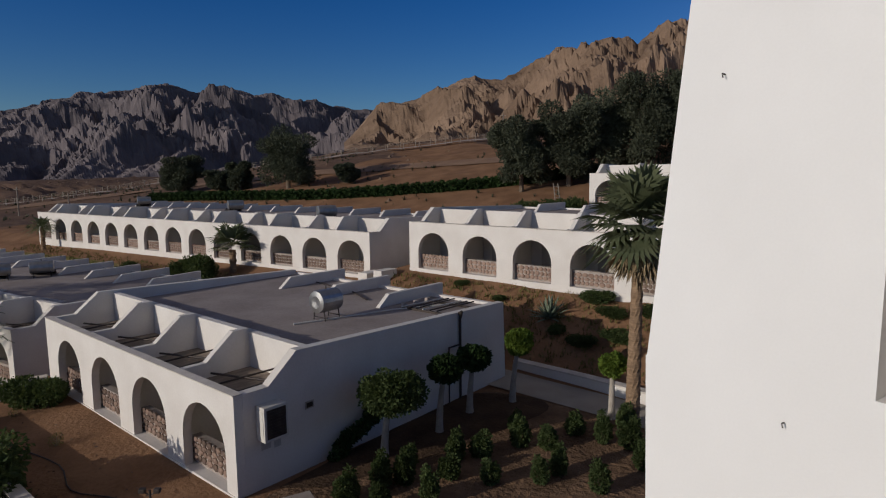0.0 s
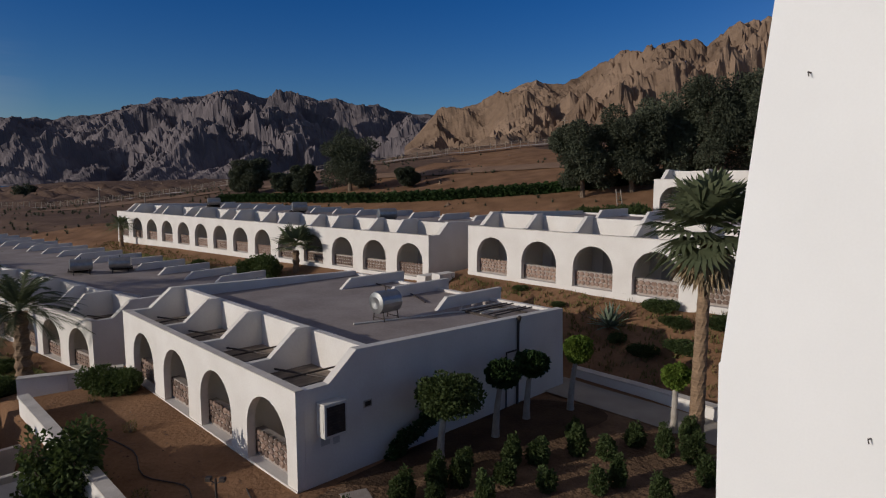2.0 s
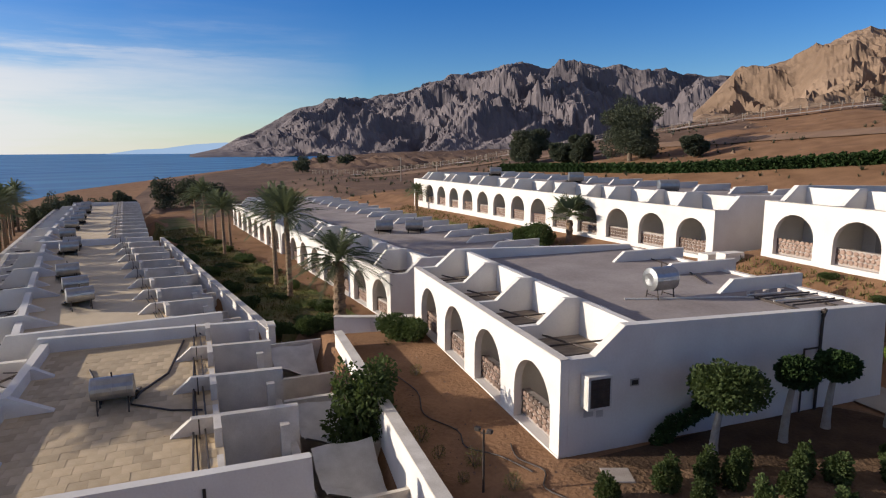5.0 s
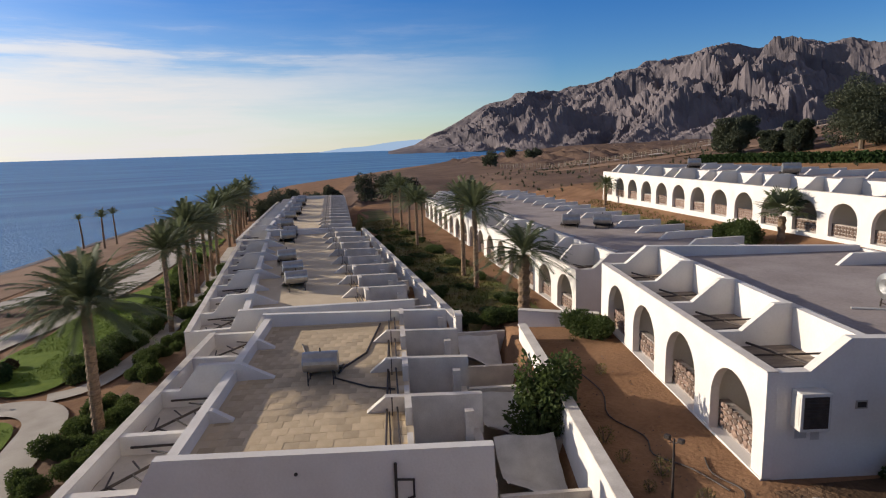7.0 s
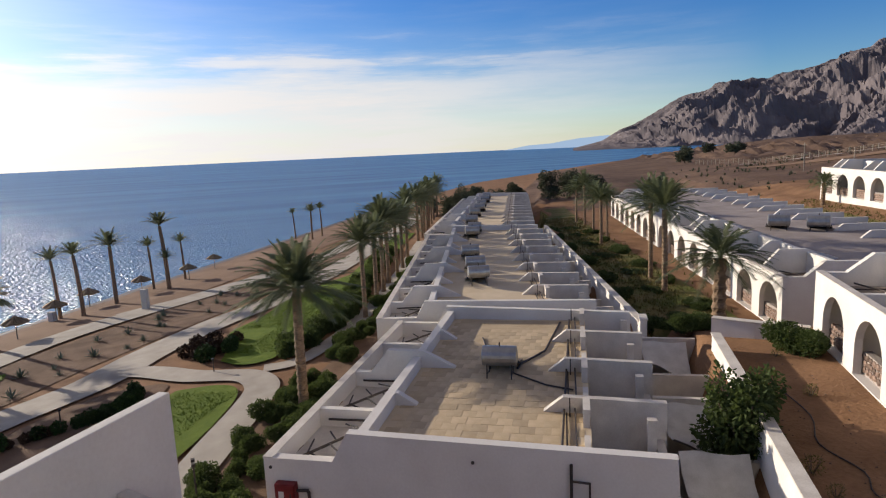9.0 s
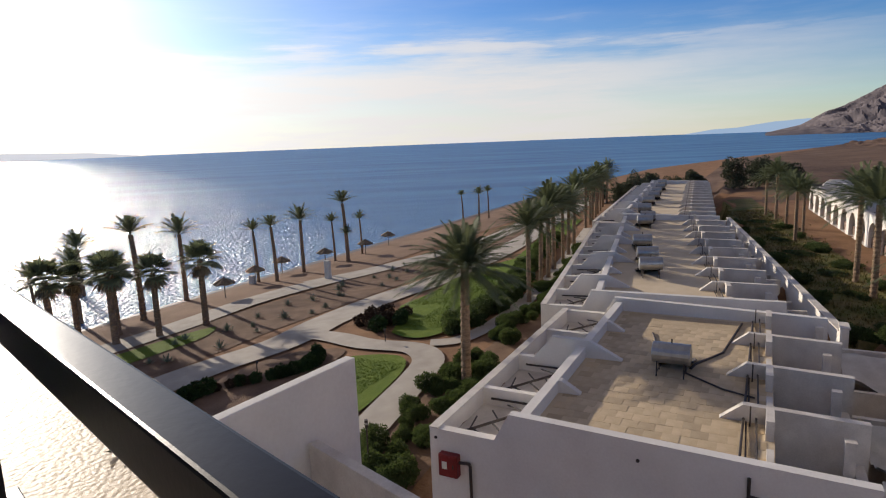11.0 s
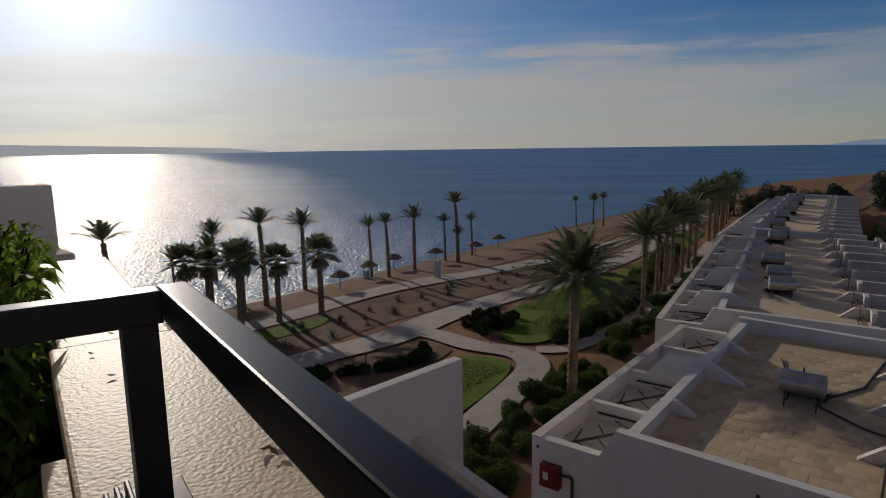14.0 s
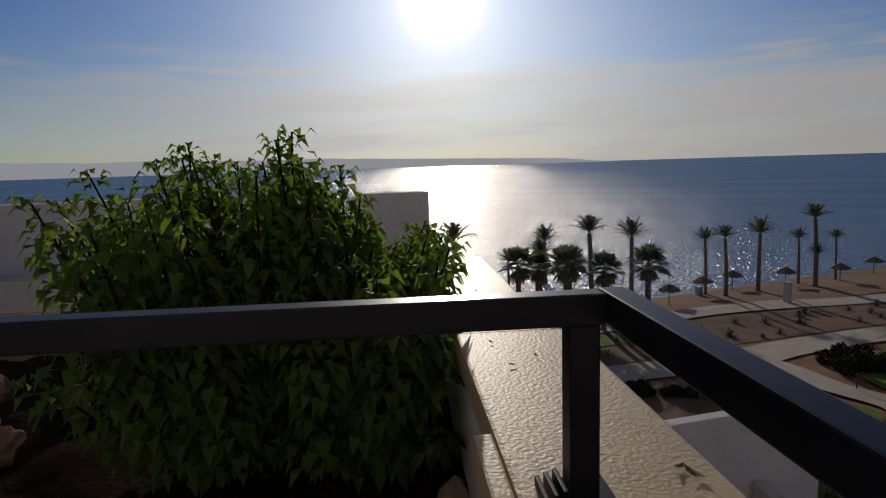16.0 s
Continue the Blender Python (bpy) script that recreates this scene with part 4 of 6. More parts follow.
def leaf_mesh(name, blobs, n, leaf, mat, seed, droop=0.3, slim=0.45):
    """Many small folded leaves through one or more rounded masses, densest at the surface, with gaps."""
    rng = random.Random(seed)
    v, f = [], []
    tot = sum(b[3] * b[4] * b[5] for b in blobs)
    for bx, by, bz, rx, ry, rz in blobs:
        for _ in range(int(n * rx * ry * rz / tot)):
            d = Vector((rng.gauss(0, 1), rng.gauss(0, 1), rng.gauss(0, 1))).normalized()
            bump = 1 + 0.28 * noise.noise(d * 2.6 + Vector((seed, bx, bz)))
            r = bump * (rng.random() ** 0.28)
            c = Vector((bx + d.x * rx * r, by + d.y * ry * r, bz + d.z * rz * r))
            a = (d + Vector((rng.uniform(-1, 1), rng.uniform(-1, 1), rng.uniform(-1, 1) - droop)) * 0.9).normalized()
            s = a.cross(Vector((rng.uniform(-1, 1), rng.uniform(-1, 1), rng.uniform(-1, 1)))).normalized()
            up = a.cross(s) * 0.12
            L = leaf * rng.uniform(0.7, 1.4)
            o = len(v)
            v += [tuple(c), tuple(c + a * L * 0.5 + s * L * slim - up * L), tuple(c + a * L), tuple(c + a * L * 0.5 - s * L * slim - up * L)]
            f.append((o, o + 1, o + 2, o + 3))
    me = bpy.data.meshes.new(name)
    me.from_pydata(v, [], f)
    me.materials.append(mat)
    return me


def twig_mesh(h, r, n, seed, mat=WOOD):
    rng = random.Random(seed)
    bm = bmesh.new()
    for _ in range(n):
        a = rng.uniform(0, 6.28)
        rod(bm, (0.02 * math.cos(a), 0.02 * math.sin(a), -0.05), (r * 0.7 * math.cos(a), r * 0.7 * math.sin(a), h * rng.uniform(0.5, 0.9)), 0.018, 5, 0.006)
    me = bpy.data.meshes.new("stem")
    bm.to_mesh(me)
    bm.free()
    me.materials.append(mat)
    return me


def planted(name, meshes, p, q, label, category, group="", scale=1.0, turn=None, sz=None, z=None):
    """A plant of shared meshes standing on the ground at p, q."""
    w = at_pq(p, q)
    zz = ground_z(w.x, w.y) if z is None else z
    t = (p * 137 + q * 71) % 6.283 if turn is None else turn
    ob = thing(name, Matrix.LocRotScale((w.x, w.y, zz), Euler((0, 0, t)), (scale, scale, scale if sz is None else sz)), label, category, group)
    for nm, me in meshes:
        c = new(nm, me)
        c.parent = ob
    return ob


BALL = [leaf_mesh("foliage", [(0, 0, 0.5, 0.5, 0.5, 0.45), (0.2, 0.1, 0.55, 0.3, 0.3, 0.35)], 900, 0.11, LEAF_DARK, 20 + k) for k in range(3)]
BALL_RED = [leaf_mesh("foliage", [(0, 0, 0.45, 0.5, 0.5, 0.45)], 800, 0.11, LEAF_RED, 30 + k) for k in range(2)]
SHRUB = [leaf_mesh("foliage", [(0, 0, 0.42, 0.38, 0.38, 0.42), (0.1, -0.1, 0.8, 0.22, 0.22, 0.3), (-0.15, 0.1, 0.6, 0.2, 0.2, 0.3)], 1700, 0.095, LEAF_MID, 40 + k, 0.0, 0.35) for k in range(3)]
HEDGE = [leaf_mesh("foliage", [(-0.5, 0, 0.5, 0.7, 0.6, 0.55), (0.5, 0.1, 0.5, 0.7, 0.55, 0.5)], 2200, 0.12, LEAF_MID, 50 + k) for k in range(2)]
BIGBUSH = [leaf_mesh("foliage", [(0, 0, 0.7, 0.9, 0.8, 0.7), (0.5, 0.4, 0.9, 0.5, 0.5, 0.5), (-0.6, 0.1, 0.6, 0.6, 0.6, 0.6)], 3200, 0.13, LEAF_MID, 60 + k, 0.1, 0.35) for k in range(3)]
TWIGS = twig_mesh(0.8, 0.4, 7, 3)

SHRUBS = [(11.1, 13.2), (11.0, 11.9), (11.2, 10.8), (10.2, 11.0), (9.8, 13.4), (9.4, 12.0), (10.3, 14.4), (9.8, 15.0), (8.7, 13.8), (9.2, 16.3), (7.4, 15.3), (8.4, 16.6), (8.2, 18.1),
          (7.2, 18.0), (7.0, 19.4), (7.6, 14.6), (11.4, 9.2), (6.4, 18.1), (6.1, 15.1), (5.6, 17.1), (9.9, 17.2), (10.6, 12.4)]
for i, (p, q) in enumerate(SHRUBS):
    planted("shrub", [("foliage", SHRUB[i % 3]), ("stem", TWIGS)], p, q, "small upright green shrub in bare garden soil", "shrub", "young garden shrubs", 0.62 + 0.24 * ((i * 7) % 5) / 4, sz=0.66 + 0.3 * ((i * 3) % 4) / 3)
for i in range(26):
    f = (i * 0.618) % 1
    planted("bush", [("foliage", BALL[i % 3] if i % 4 else BALL_RED[i % 2])], 17.5 + 10.3 * f, -23.3 + 1.7 * math.sin(i * 2.4), "clipped round dark bush beside the path", "bush", "clipped bushes", 0.55 + 0.35 * ((i * 5) % 4) / 3)
for i in range(11):
    a = i * 2.4
    planted("bush", [("foliage", BALL_RED[i % 2] if i % 3 else BALL[i % 3])], 34.4 + 0.72 * math.sqrt(i) * math.cos(a), -22.6 + 0.62 * math.sqrt(i) * math.sin(a), "dark reddish clipped bush in a round bed", "bush", "clipped bushes", 0.8 + 0.3 * ((i * 3) % 4) / 3)
hl = bend([(33.2, -16.9), (36, -16.2), (41, -16.4), (47, -17.4), (54, -18.9), (62, -20.2), (72, -22)], 6)
for i, (p, q) in enumerate(hl):
    planted("hedge", [("foliage", HEDGE[i % 2])], p, q, "green clipped hedge bordering the lawn", "hedge", "lawn hedge", 0.95 + 0.15 * math.sin(i * 1.7))
for i, (p, q) in enumerate(((19.5, -11.4), (21, -12.4), (22.4, -11.2), (23.6, -12.8), (25.6, -13.2), (27, -12.3), (28.4, -13.0), (18.2, -12.6), (17, -11.2), (15.6, -10.6), (14.4, -11.8), (24.4, -11.4), (26.2, -11.6),
                            (32, -12.6), (33.6, -13.2), (35.4, -12.8), (37.4, -13.4), (39, -12.6), (41.4, -13.2), (44, -13.8), (46.6, -13.6), (50, -14.4), (54, -15), (58, -15.6), (63, -16.6))):
    for k in range(3):
        planted("bush", [("foliage", BIGBUSH[(i + k) % 3]), ("stem", TWIGS)], p + 0.85 * math.cos(i + 2.1 * k) * (k > 0), q + 0.6 * math.sin(i + 2.1 * k) * (k > 0), "dense dark green bush beside the white bungalow", "bush", "seafront bushes", 0.34 + 0.3 * ((i * 7 + k * 3) % 5) / 4)


# agaves
def agave_mesh(n, L, seed):
    rng = random.Random(seed)
    bm = bmesh.new()
    core = tuple(bm.verts.new((0.03 * L * math.cos(k * 2.1), 0.03 * L * math.sin(k * 2.1), 0)) for k in range(3))
    for i in range(n):
        a, el = i * 2.4, 0.15 + 1.25 * i / n
        d = Vector((math.cos(a) * math.cos(el), math.sin(a) * math.cos(el), math.sin(el)))
        s = Vector((-math.sin(a), math.cos(a), 0))
        u = d.cross(s)
        LL = L * rng.uniform(0.8, 1.1)
        pts = [core]
        for t, w in ((0.35, 0.075), (0.75, 0.05), (1.0, 0.002)):
            c = d * LL * t - Vector((0, 0, 0.16 * LL * t * t * math.cos(el)))
            pts.append((bm.verts.new(c + s * w * L), bm.verts.new(c - u * w * 0.5 * L), bm.verts.new(c - s * w * L)))
        for (a0, b0, c0), (a1, b1, c1) in zip(pts, pts[1:]):
            bm.faces.new((a0, a1, b1, b0)), bm.faces.new((b0, b1, c1, c0))
    me = bpy.data.meshes.new("rosette")
    bm.to_mesh(me)
    bm.free()
    me.materials.append(AGAVE)
    return me


AGAVES = [agave_mesh(24, 0.6, 1), agave_mesh(18, 0.55, 2)]
for i in range(34):
    p, q = 24 + 1.25 * i + 0.9 * math.sin(i * 4.1), -33.6 + 2.3 * math.sin(i * 2.7) + 0.07 * i
    planted("agave", [("rosette", AGAVES[i % 2])], p, q, "grey green spiky agave in a dry bed", "agave", "bed agaves", 0.8 + 0.5 * ((i * 3) % 5) / 4)
planted("agave", [("rosette", agave_mesh(40, 1.15, 5))], 13.2, 26.0, "large blue grey agave on the sandy bank", "agave")
for p, q, s in ((11.6, 27.6, 1.0), (10.4, 26.6, 0.8), (9.6, 25.4, 0.9), (12.4, 25.2, 0.6), (16.5, 26.8, 0.5), (19.4, 27.6, 0.5), (8.6, 27.0, 1.0), (7.2, 26.4, 0.9), (11.0, 24.6, 0.8)):
    planted("shrub", [("foliage", BIGBUSH[int(p * 10) % 3])], p, q, "low spreading green shrub on the sandy bank", "shrub", "bank shrubs", s * 0.8, sz=s * 0.42)
for i in range(44):
    p, q = 30 + 46 * ((i * 0.618) % 1), 0
    q = along([(29, 6.6), (46, 4.6), (60, 2.0), (78, -1.0)], p) + 2.4 * math.sin(i * 2.1)
    planted("shrub", [("foliage", BIGBUSH[i % 3])], p, q, "low dark green ground cover shrub", "shrub", "terrace shrubs", 0.4 + 0.6 * ((i * 3) % 4) / 3, sz=0.16 + 0.17 * (i % 3))
for p, q, s in ((29.5, 5.2, 0.6), (30.6, 6.2, 0.75), (31.4, 5.0, 0.7), (32.2, 4.4, 0.8), (26.2, 8.6, 0.8), (25.4, 9.2, 0.7), (40.5, 24.8, 1.3), (42, 24.4, 1.1), (50, 24.2, 0.7), (33, 25.0, 0.8)):
    planted("bush", [("foliage", BIGBUSH[int(p * 7) % 3]), ("stem", TWIGS)], p, q, "dense dark green bush near a white wall", "bush", "terrace bushes", s)


# ---- palms and trees ----
def trunk_mesh(h, r0, r1, mat, seed, lean=0.0, rings=0.16, rough=0.08):
    rng = random.Random(seed)
    n, k = 10, max(6, int(h / rings))
    v, f = [], []
    for i in range(k + 1):
        t = i / k
        r = (r0 + (r1 - r0) * t) * (1 + rough * (1 if i % 2 else -1)) * (1.35 if i == 0 else 1)
        cx = lean * h * t * t
        for j in range(n):
            a = 6.2832 * (j + 0.5 * (i % 2)) / n
            v.append((cx + r * math.cos(a), r * math.sin(a) * (1 + 0.04 * rng.random()), h * t - (0.15 if i == 0 else 0)))
    for i in range(k):
        for j in range(n):
            a, b = i * n + j, i * n + (j + 1) % n
            f.append((a, b, b + n, a + n))
    me = bpy.data.meshes.new("trunk")
    me.from_pydata(v, [], f)
    me.materials.append(mat)
    return me


def frond(v, f, base, az, el, L, droop, rng, leaf=0.42, pairs=30, twist=0.0):
    """One feather leaf: a bent rib with a pair of narrow leaflets at each step."""
    d0 = Vector((math.cos(az) * math.cos(el), math.sin(az) * math.cos(el), math.sin(el)))
    side = Vector((-math.sin(az), math.cos(az), 0))
    prev = None
    for i in range(pairs + 1):
        t = i / pairs
        c = base + d0 * L * t + Vector((0, 0, -droop * L * t * t))
        tan = (d0 + Vector((0, 0, -2 * droop * t))).normalized()
        w = 0.022 * (1 - 0.8 * t)
        ring = (len(v), len(v) + 1)
        v += [tuple(c + side * w), tuple(c - side * w)]
        if prev:
            f.append((prev[0], prev[1], ring[1], ring[0]))
        prev = ring
        if t > 0.14:
            ll = leaf * (math.sin(math.pi * (0.12 + 0.82 * t)) ** 0.6) * rng.uniform(0.85, 1.1)
            for sgn in (1, -1):
                a = (side * sgn * 0.85 + tan * 0.75 + Vector((0, 0, rng.uniform(0.0, 0.35) - 0.25))).normalized()
                o = len(v)
                wv = tan * (0.85 * L / pairs * 0.5)
                v += [tuple(c - wv), tuple(c + wv), tuple(c + a * ll + wv * 0.2 + Vector((0, 0, -0.12 * ll)))]
                f.append((o, o + 1, o + 2))


def feather_crown(h, n, L, seed, leaf=0.42, up=1.15, down=-0.35, x=0.0, droop=0.42, pairs=30):
    rng = random.Random(seed)
    v, f = [], []
    for i in range(n):
        az = i * 2.39996 + rng.uniform(-0.2, 0.2)
        el = up + (down - up) * (i / n) ** 0.85 + rng.uniform(-0.1, 0.1)
        frond(v, f, Vector((x, 0, h + 0.15 * (1 - i / n))), az, el, L * rng.uniform(0.85, 1.1), droop * rng.uniform(0.7, 1.25), rng, leaf, pairs)
    me = bpy.data.meshes.new("crown")
    me.from_pydata(v, [], f)
    me.materials.append(PALM_LEAF)
    return me


def fan_crown(h, n, L, seed, mat, up=1.3, down=-0.7, x=0.0, blades=16):
    """Fan leaves: a stalk and a half round of split blades."""
    rng = random.Random(seed)
    v, f = [], []
    for i in range(n):
        az, el = i * 2.39996, up + (down - up) * (i / n) + rng.uniform(-0.12, 0.12)
        d = Vector((math.cos(az) * math.cos(el), math.sin(az) * math.cos(el), math.sin(el)))
        side = Vector((-math.sin(az), math.cos(az), 0))
        nrm = side.cross(d)
        base, stem = Vector((x, 0, h)), L * 0.45 * rng.uniform(0.8, 1.1)
        hub = base + d * stem
        o = len(v)
        v += [tuple(base + side * 0.02), tuple(base - side * 0.02), tuple(hub - side * 0.015), tuple(hub + side * 0.015)]
        f.append((o, o + 1, o + 2, o + 3))
        for k in range(blades):
            a = (k / (blades - 1) - 0.5) * 3.6
            b = d * math.cos(a) + side * math.sin(a)
            ln = L * 0.62 * (0.75 + 0.25 * math.cos(a)) * rng.uniform(0.85, 1.1)
            w = b.cross(nrm).normalized() * 0.045 * L
            tip = hub + b * ln - Vector((0, 0, 0.22 * ln)) - nrm * 0.05
            o = len(v)
            v += [tuple(hub), tuple(hub + b * ln * 0.55 + w - nrm * 0.03), tuple(tip), tuple(hub + b * ln * 0.55 - w)]
            f.append((o, o + 1, o + 2, o + 3))
    me = bpy.data.meshes.new("crown")
    me.from_pydata(v, [], f)
    me.materials.append(mat)
    return me


def palm(p, q, kind, label, group, turn=None, s=1.0, z=None):
    return planted("palm_tree", PALMS[kind], p, q, label, "palm tree", group, s, turn, z=z)


PALMS = {
    "date": [("trunk", trunk_mesh(5.8, 0.25, 0.2, BARK, 1, 0.02)), ("crown", feather_crown(5.6, 135, 3.3, 1, 0.42, 1.5, 0.02, x=0.11, droop=0.40, pairs=46))],
    "row": [("trunk", trunk_mesh(6.0, 0.22, 0.19, BARK, 2, 0.01)), ("crown", feather_crown(6.0, 76, 3.6, 2, 0.46, 1.45, 0.05, x=0.06, droop=0.4, pairs=34))],
    "row_b": [("trunk", trunk_mesh(6.8, 0.22, 0.18, BARK, 3, -0.01)), ("crown", feather_crown(6.8, 72, 3.5, 3, 0.46, 1.45, 0.05, x=-0.07, droop=0.4, pairs=34))],
    "short": [("trunk", trunk_mesh(3.1, 0.3, 0.24, BARK, 4, 0.0, 0.2, 0.14)), ("crown", feather_crown(3.1, 60, 2.4, 4, 0.38, 1.3, -0.1, droop=0.45, pairs=34))],
    "beach": [("trunk", trunk_mesh(5.6, 0.2, 0.15, BARK, 5, 0.02)), ("crown", feather_crown(5.6, 38, 2.3, 5, 0.34, 1.4, 0.4, x=0.11, droop=0.36, pairs=24))],
    "beach_b": [("trunk", trunk_mesh(6.4, 0.2, 0.14, BARK, 6, -0.03)), ("crown", feather_crown(6.4, 34, 2.2, 6, 0.32, 1.4, 0.45, x=-0.19, droop=0.34, pairs=24))],
    "beach_c": [("trunk", trunk_mesh(5.9, 0.21, 0.15, BARK, 16, 0.045)), ("crown", feather_crown(5.9, 30, 2.0, 16, 0.32, 1.45, 0.6, x=0.27, droop=0.42, pairs=24))],
    "fan": [("trunk", trunk_mesh(5.2, 0.26, 0.2, BARK, 7, 0.0)), ("crown", fan_crown(5.2, 20, 1.95, 7, PALM_LEAF, 1.4, -0.5)), ("dead_leaves", fan_crown(5.0, 9, 1.3, 17, PALM_DEAD, -0.7, -1.35))],
    "tall_fan": [("trunk", trunk_mesh(6.3, 0.24, 0.155, BARK, 8, 0.012, 0.22, 0.05)), ("crown", fan_crown(6.5, 36, 2.05, 8, PALM_LEAF, 1.5, -0.6, 0.08, 18)), ("dead_leaves", fan_crown(6.3, 26, 1.5, 18, PALM_DEAD, -0.8, -1.4, 0.08, 18))],
    "small_fan": [("trunk", trunk_mesh(1.3, 0.2, 0.2, BARK, 9, 0.0, 0.2, 0.15)), ("crown", fan_crown(1.5, 14, 1.7, 9, PALM_LEAF, 1.3, -0.1))],
}
palm(24.9, -11.9, "date", "leafy date palm with full crown beside the bungalow", "garden palms", 2.0, 1.0)
for i, (p, q) in enumerate(((40.5, -14.3), (45, -14.9), (49.0, -15.6), (52.5, -16.2), (56, -16.4), (60, -17), (65.3, -17.9), (80, -20.4), (84, -20.8), (88.5, -21.6), (93, -22.2), (97, -22.9), (102, -23.6), (108, -24.6), (115, -25.5))):
    palm(p, q, "row" if i % 2 else "row_b", "tall date palm in the garden row by the sea", "row of palms", i * 1.7, 0.8 + 0.14 * ((i * 5) % 4) / 3)
BEACH_PALMS = ((36.8, -60.5, 6.4), (36.2, -60.0, 4.6), (32.2, -45.1, 7.2), (39.1, -48.2, 6.4), (46.8, -46.4, 5.5), (47.2, -44.2, 5.7), (51.8, -44.5, 5.8), (58.5, -45.3, 4.8), (58.0, -43.0, 6.9), (57.6, -42.7, 3.4),
               (63.2, -44.6, 4.5), (98.0, -47.0, 4.4), (93.6, -41.9, 4.6), (97.7, -41.9, 4.7), (18.8, -44.2, 7.4), (30.2, -50.5, 5.4), (27.6, -52.0, 5.0))
for i, (p, q, h) in enumerate(BEACH_PALMS):
    k = ("beach", "beach_b", "beach_c")[i % 3]
    palm(p, q, k, "slim beach palm with an upswept sparse crown", "beach palms", i * 2.1, h / {"beach": 5.6, "beach_b": 6.4, "beach_c": 5.9}[k])
for i, (p, q, s) in enumerate(((32.0, -37.5, 0.98), (28.6, -38.5, 0.92), (28.2, -42.6, 0.95), (29.2, -44.4, 0.95), (26.2, -40.0, 1.0), (26.9, -45.5, 0.9), (23.9, -43.5, 1.0))):
    palm(p, q, "fan", "bushy fan palm with a skirt of dead leaves by the promenade", "fan palms", i * 1.3, s)
for p, q, k, s in ((33.3, 7.6, "short", 1.42), (41.8, 6.1, "row", 1.05), (46.0, 5.7, "row_b", 0.95), (62, 2.9, "row", 0.85), (64.5, 3.6, "row_b", 0.72), (70, 2.4, "row", 0.8), (76.6, 1.6, "row_b", 0.85), (80, 0.6, "row", 0.8)):
    palm(p, q, k, "date palm standing before the long arcade", "terrace palms", p, s * 0.86)
palm(6.9, 19.7, "tall_fan", "tall fan palm with a slender smooth trunk", "fan palms", 0.4, 1.04)
palm(39.8, 27.0, "small_fan", "small fan palm before the upper arcade", "fan palms", 0.4, 1.25)
palm(70.6, 25.6, "short", "young date palm before the upper arcade", "terrace palms", 0.4, 0.75)


# lollipop trees before the end wall
def ball_tree(p, q, h, r, rz, label, leaf_mat, trunk_mat, lean=0.1, seed=1, turn=0.0):
    crown = leaf_mesh("crown", [(lean * h, 0, h + rz * 0.5, r, r, rz), (lean * h + r * 0.3, r * 0.2, h + rz * 0.6, r * 0.75, r * 0.75, rz * 0.85), (lean * h - r * 0.35, -r * 0.1, h + rz * 0.5, r * 0.7, r * 0.7, rz * 0.8)], 6500, 0.085, leaf_mat, 70 + seed)
    return planted("round_tree", [("trunk", trunk_mesh(h + rz * 0.3, 0.13, 0.07, trunk_mat, seed, lean / (h + 0.3) * h, 0.2, 0.03)), ("crown", crown)], p, q, label, "tree", "clipped trees", 1.0, turn)


ball_tree(12.15, 13.3, 1.75, 0.92, 0.62, "clipped round tree with pale leaning trunk", LEAF_MID, LIME, 0.18, 1, radians(-30))
ball_tree(11.9, 15.7, 2.0, 0.5, 0.42, "small clipped tree in shade by the white wall", LEAF_DARK, LIME, 0.12, 2, radians(-30))
ball_tree(12.0, 17.6, 1.85, 0.55, 0.42, "small clipped dark tree by the white wall", LEAF_DARK, LIME, 0.1, 3, radians(-40))
ball_tree(11.25, 19.3, 2.1, 0.45, 0.45, "yellow green clipped tree near the wall corner", LEAF_BRIGHT, LIME, 0.12, 4, radians(-30))
ball_tree(7.7, 19.9, 1.75, 0.42, 0.36, "small round tree with whitewashed straight trunk", LEAF_BRIGHT, LIME, 0.0, 5)
creeper = leaf_mesh("foliage", [(-0.55, 0, 0.35, 0.3, 0.16, 0.28), (-0.2, 0, 0.62, 0.42, 0.15, 0.2), (0.25, 0, 0.72, 0.4, 0.14, 0.22), (0.75, 0, 1.0, 0.42, 0.15, 0.3), (1.05, 0, 1.25, 0.22, 0.14, 0.25), (-0.85, 0, 0.15, 0.2, 0.14, 0.16)], 2600, 0.09, LEAF_DARK, 91)
bm = bmesh.new()
for a_, b_ in (((-0.7, 0, -0.1), (-0.3, 0, 0.6)), ((-0.3, 0, 0.6), (0.4, 0, 0.75)), ((0.4, 0, 0.75), (1.0, 0, 1.2)), ((0.1, 0, 0.7), (0.2, 0, 0.3)), ((0.7, 0, 0.95), (0.9, 0, 0.7))):
    rod(bm, a_, b_, 0.03, 6, 0.018)
vine = thing("creeper", near_row.matrix_world @ pose(14.2 + 0.26, 3.9, 0.0, 0, 0, 90), "dark sprawling creeper growing along the white wall", "creeper")
part("stem", bm, WOOD, vine)
new("foliage", creeper).parent = vine



